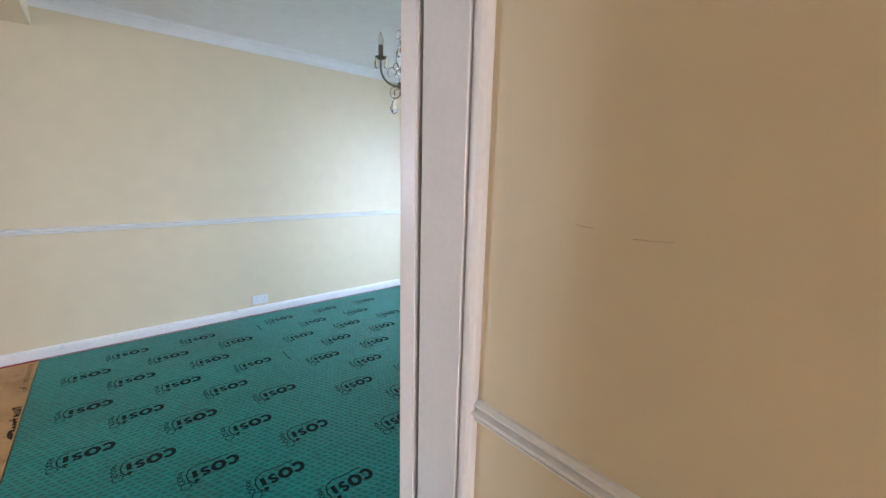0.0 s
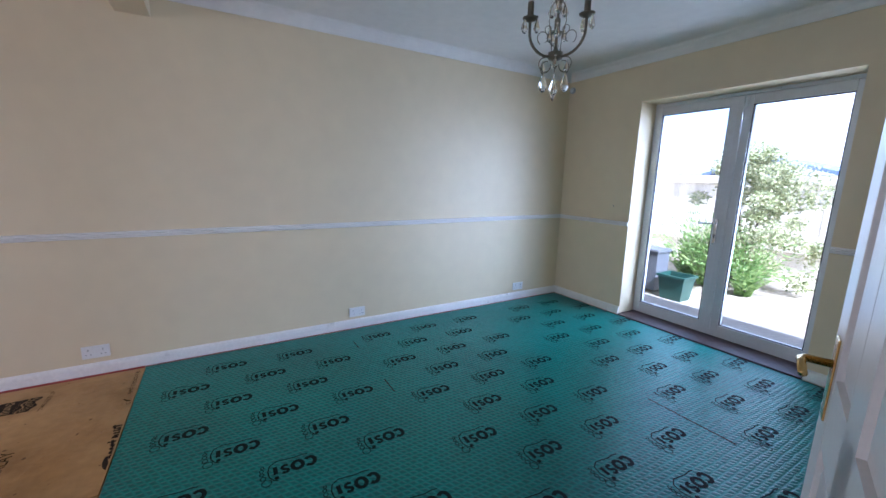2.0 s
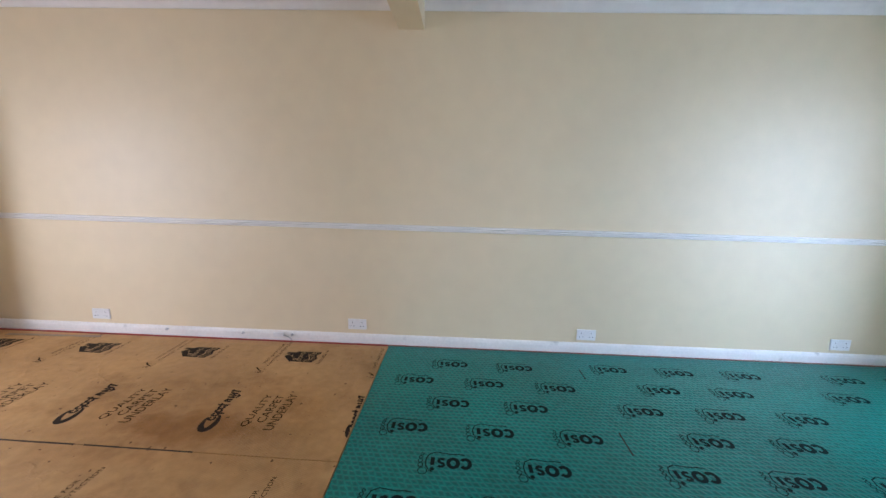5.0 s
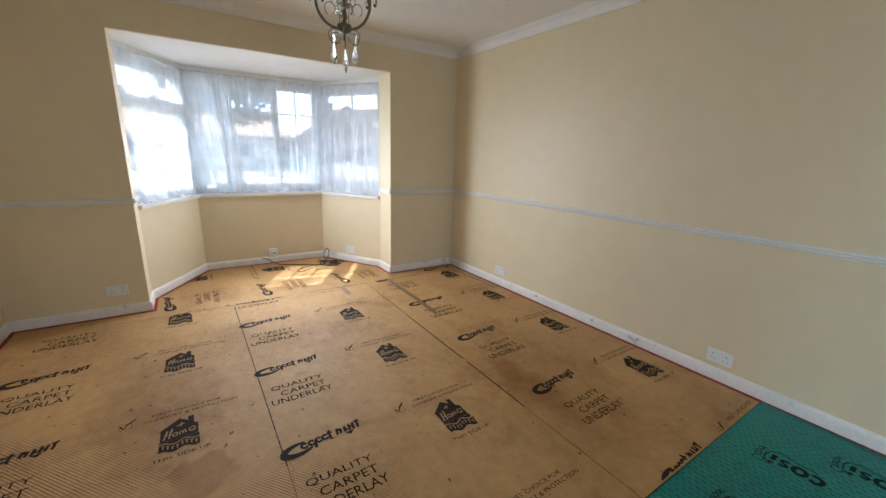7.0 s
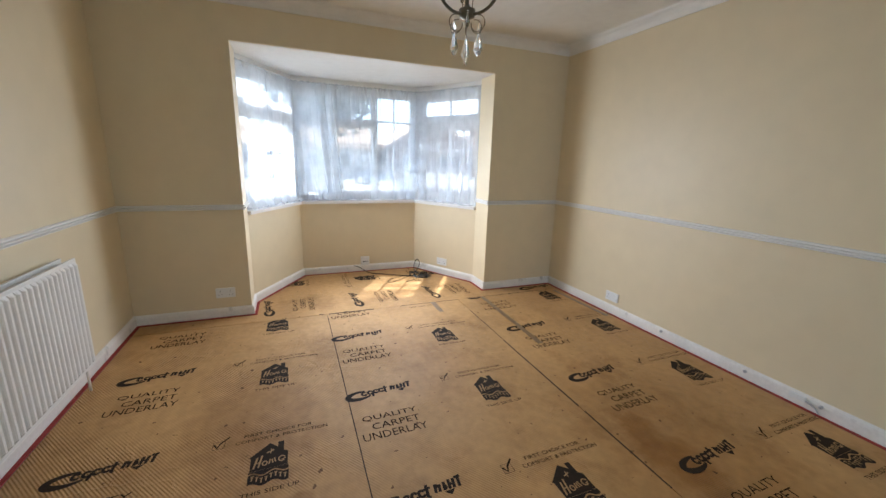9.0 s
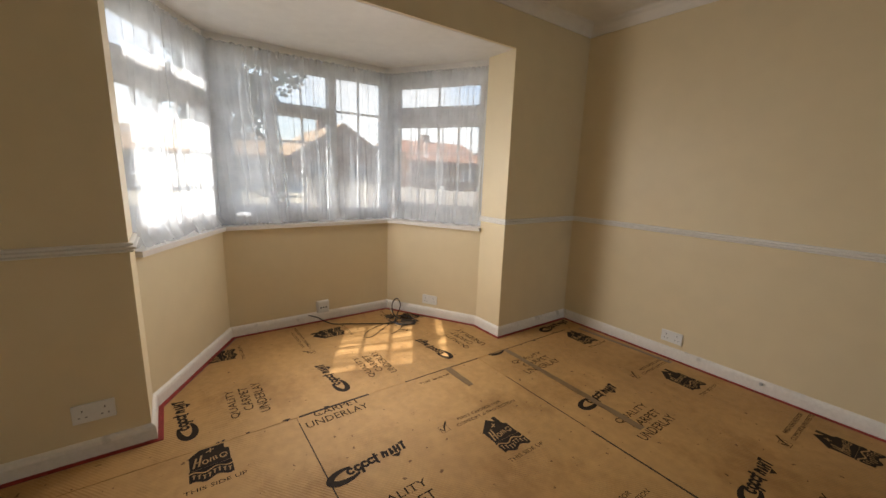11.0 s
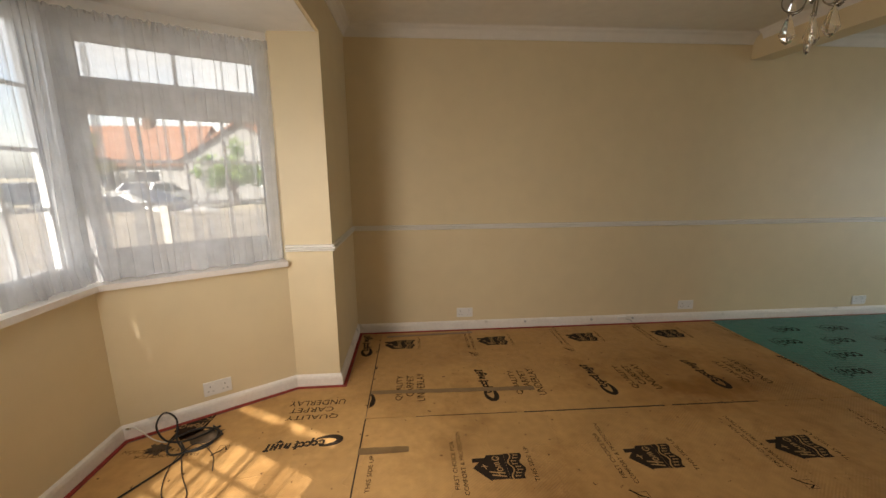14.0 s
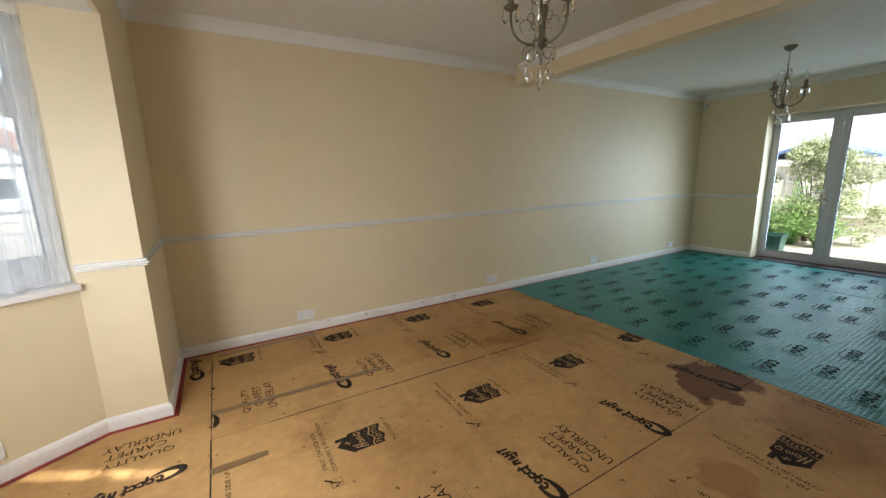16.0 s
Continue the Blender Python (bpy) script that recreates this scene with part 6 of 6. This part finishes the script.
def house(name, label, x0, x1, y0, y1, eaves, ridge, along, wall_mat, roof_mat, win):
    """A bungalow: walls, a pitched roof, a chimney, windows and a door on the side that faces the street."""
    base = -0.36
    g = thing("house", label, "house", ((x0 + x1) / 2, (y0 + y1) / 2, base), "houses across the street")
    bm = bmesh.new()
    box(bm, x0, x1, y0, y1, base, eaves)
    if along == "y":
        tri_pts = [((x0 + x1) / 2, ridge)]
        for y in (y0 + 0.001, y1 - 0.001):
            bm.faces.new([bm.verts.new((x0, y, eaves)), bm.verts.new((x1, y, eaves)), bm.verts.new(((x0 + x1) / 2, y, ridge - 0.05))])
    else:
        for x in (x0 + 0.001, x1 - 0.001):
            bm.faces.new([bm.verts.new((x, y0, eaves)), bm.verts.new((x, y1, eaves)), bm.verts.new((x, (y0 + y1) / 2, ridge - 0.05))])
    part("wall", bm, wall_mat, g)
    bm = bmesh.new()
    o = 0.35
    if along == "y":
        m = (x0 + x1) / 2
        k = (ridge - eaves) / (m - x0)
        prof = [(x0 - o, eaves - o * k), (m, ridge), (x1 + o, eaves - o * k), (x1 + o, eaves - o * k + 0.14), (m, ridge + 0.16), (x0 - o, eaves - o * k + 0.14)]
        a = [bm.verts.new((x, y0 - o, z)) for x, z in prof]
        b = [bm.verts.new((x, y1 + o, z)) for x, z in prof]
    else:
        m = (y0 + y1) / 2
        k = (ridge - eaves) / (m - y0)
        prof = [(y0 - o, eaves - o * k), (m, ridge), (y1 + o, eaves - o * k), (y1 + o, eaves - o * k + 0.14), (m, ridge + 0.16), (y0 - o, eaves - o * k + 0.14)]
        a = [bm.verts.new((x0 - o, y, z)) for y, z in prof]
        b = [bm.verts.new((x1 + o, y, z)) for y, z in prof]
    for i in range(6):
        j = (i + 1) % 6
        bm.faces.new((a[i], a[j], b[j], b[i]))
    bm.faces.new((a[0], a[1], a[4], a[5]))
    bm.faces.new((a[1], a[2], a[3], a[4]))
    bm.faces.new((b[0], b[1], b[4], b[5]))
    bm.faces.new((b[1], b[2], b[3], b[4]))
    bmesh.ops.recalc_face_normals(bm, faces=bm.faces)
    roof = part("roof", bm, roof_mat, g)
    cx, cy = (x0 + x1) / 2, (y0 + y1) / 2
    part("chimney", boxes((cx - 0.3, cx + 0.3, cy - 0.45, cy + 0.45, ridge - 0.4, ridge + 0.85)), M_BRICK, roof)
    for side, a0, a1, z0, z1 in win:
        if side == "e":
            w = part("window", rect_frame_x(x1 + 0.01, a0, a1, z0, z1), M_UPVC, g)
            part("pane", boxes((x1 - 0.02, x1 + 0.008, a0 + 0.06, a1 - 0.06, z0 + 0.06, z1 - 0.06)), M_DARKGLASS, w)
        else:
            w = part("window", rect_frame(bmesh.new(), a0, a1, z0, z1, 0.07, y0 - 0.05, y0 + 0.02, 0), M_UPVC, g)
            part("pane", boxes((a0 + 0.06, a1 - 0.06, y0 - 0.02, y0 + 0.01, z0 + 0.06, z1 - 0.06)), M_DARKGLASS, w)
    return g


def rect_frame_x(x, y0, y1, z0, z1):
    bm = bmesh.new()
    m = (y0 + y1) / 2
    for a, b, c, d in ((y0, y0 + 0.08, z0, z1), (y1 - 0.08, y1, z0, z1), (y0, y1, z0, z0 + 0.08), (y0, y1, z1 - 0.08, z1), (m - 0.04, m + 0.04, z0, z1)):
        box(bm, x - 0.04, x + 0.05, a, b, c, d)
    return bm


house("house", "brown brick bungalow with a gable towards the street", -44, -33.5, 9.8, 18.0, 2.5, 5.0, "x", M_BRICK, M_TILE2, [("e", 11.0, 13.0, 0.6, 1.8), ("e", 14.6, 16.6, 0.6, 1.8)])
house("house", "low white bungalow with a sandy tiled roof", -42, -33.0, -3.0, 8.4, 2.2, 3.9, "y", M_RENDER, M_TILE2, [("e", -1.5, 1.0, 0.6, 1.8), ("e", 4.0, 6.5, 0.6, 1.8)])
house("house", "brick bungalow with brown tiles across the street", -44, -33.0, 20.5, 30.0, 2.5, 4.6, "y", M_BRICK, M_TILE, [("e", 22.0, 24.0, 0.6, 1.8), ("e", 26.5, 28.5, 0.6, 1.8)])
house("house", "bungalow with an orange clay tiled roof", -30.0, -20.5, 33.0, 41.0, 2.4, 5.4, "x", M_RENDER, M_TILE, [("s", -28.0, -25.8, 0.6, 1.8), ("s", -24.5, -22.5, 0.6, 1.8)])
house("house", "white rendered house with an orange roof", -18.5, -10.5, 29.0, 37.0, 2.5, 4.9, "y", M_RENDER, M_TILE, [("s", -17.0, -15.0, 0.6, 1.8), ("s", -13.8, -11.8, 0.6, 1.8)])

g = thing("garden_shed", "white garden shed with a blue felt roof beyond the fence", "shed", (13.0, 5.3, -0.36))
bm = boxes((11.8, 14.2, 4.1, 6.5, -0.36, 1.60))
part("wall", bm, M_RENDER, g)
bm = bmesh.new()
prof = [(3.9, 1.55), (5.3, 1.93), (6.7, 1.55), (6.7, 1.63), (5.3, 2.02), (3.9, 1.63)]
a = [bm.verts.new((11.5, y, z)) for y, z in prof]
b = [bm.verts.new((14.5, y, z)) for y, z in prof]
for i in range(6):
    bm.faces.new((a[i], a[(i + 1) % 6], b[(i + 1) % 6], b[i]))
for q in (a, b):
    bm.faces.new((q[0], q[1], q[4], q[5]))
    bm.faces.new((q[1], q[2], q[3], q[4]))
bmesh.ops.recalc_face_normals(bm, faces=bm.faces)
part("roof", bm, M_BLUE, g)


def car(label, place, angle, paint):
    g = thing("car", label, "car", group="parked cars")
    side = [(-2.05, 0.30), (-2.08, 0.62), (-1.95, 0.82), (-1.15, 0.92), (-0.55, 1.40), (0.75, 1.44), (1.55, 0.98), (2.00, 0.90), (2.08, 0.55), (2.02, 0.28)]
    bm = bmesh.new()
    rows = []
    for y, k in ((-0.82, 0.94), (-0.86, 1.0), (0.86, 1.0), (0.82, 0.94)):
        rows.append([bm.verts.new((x, y * (0.86 if z > 1.2 else 1.0), 0.3 + (z - 0.3) * k)) for x, z in side])
    for a, b in zip(rows, rows[1:]):
        for i in range(len(side)):
            j = (i + 1) % len(side)
            bm.faces.new((a[i], a[j], b[j], b[i]))
    bm.faces.new(rows[0])
    bm.faces.new(rows[-1][::-1])
    bmesh.ops.recalc_face_normals(bm, faces=bm.faces)
    body = part("body", bm, paint, g)
    for sy in (-1, 1):
        bm = bmesh.new()
        pts = [(-1.00, 0.96), (-0.50, 1.33), (0.68, 1.36), (1.32, 0.99)]
        v = [bm.verts.new((x, sy * (0.885 if z < 1.2 else 0.775), z)) for x, z in pts]
        bm.faces.new(v if sy < 0 else v[::-1])
        thicken(bm, 0.01)
        part("side_window", bm, M_DARKGLASS, g)
        for x in (-1.30, 1.28):
            bm = bmesh.new()
            tube(bm, [(x, sy * 0.72, 0.32), (x, sy * 0.88, 0.32)], 0.32, 18)
            wh = part("wheel", bm, M_TYRE, g)
            bm = bmesh.new()
            tube(bm, [(x, sy * 0.87, 0.32), (x, sy * 0.89, 0.32)], 0.20, 14)
            part("rim", bm, M_CHROME, wh)
    for x0, z0, x1, z1, name in ((-1.17, 0.95, -0.60, 1.39, "windscreen"), (0.80, 1.43, 1.53, 1.02, "rear_window")):
        bm = bmesh.new()
        n = Vector((z0 - z1, 0, x1 - x0)).normalized() * 0.012
        v = [bm.verts.new(Vector((x, y, z)) + n) for x, y, z in ((x0, -0.70, z0), (x1, -0.62, z1), (x1, 0.62, z1), (x0, 0.70, z0))]
        bm.faces.new(v)
        thicken(bm, 0.008)
        part(name, bm, M_DARKGLASS, g)
    for y in (-0.6, 0.6):
        part("headlight", boxes((-2.09, -2.03, y - 0.14, y + 0.14, 0.62, 0.74), bevel=0.01), M_CHROME, g)
    g.matrix_basis = Matrix.Translation(place) @ Matrix.Rotation(angle, 4, "Z")
    return g


car("white hatchback parked on the next drive", (-9.8, 10.2, -0.36), radians(8), M_CARW)
car("white hatchback parked in the street", (-16.2, 21.5, -0.345), radians(88), M_CARW)
car("blue grey car parked across the street", (-24.5, 24.0, -0.36), radians(80), M_CARB)
car("white car parked outside the low bungalow", (-26.0, 7.6, -0.36), radians(60), M_CARB)
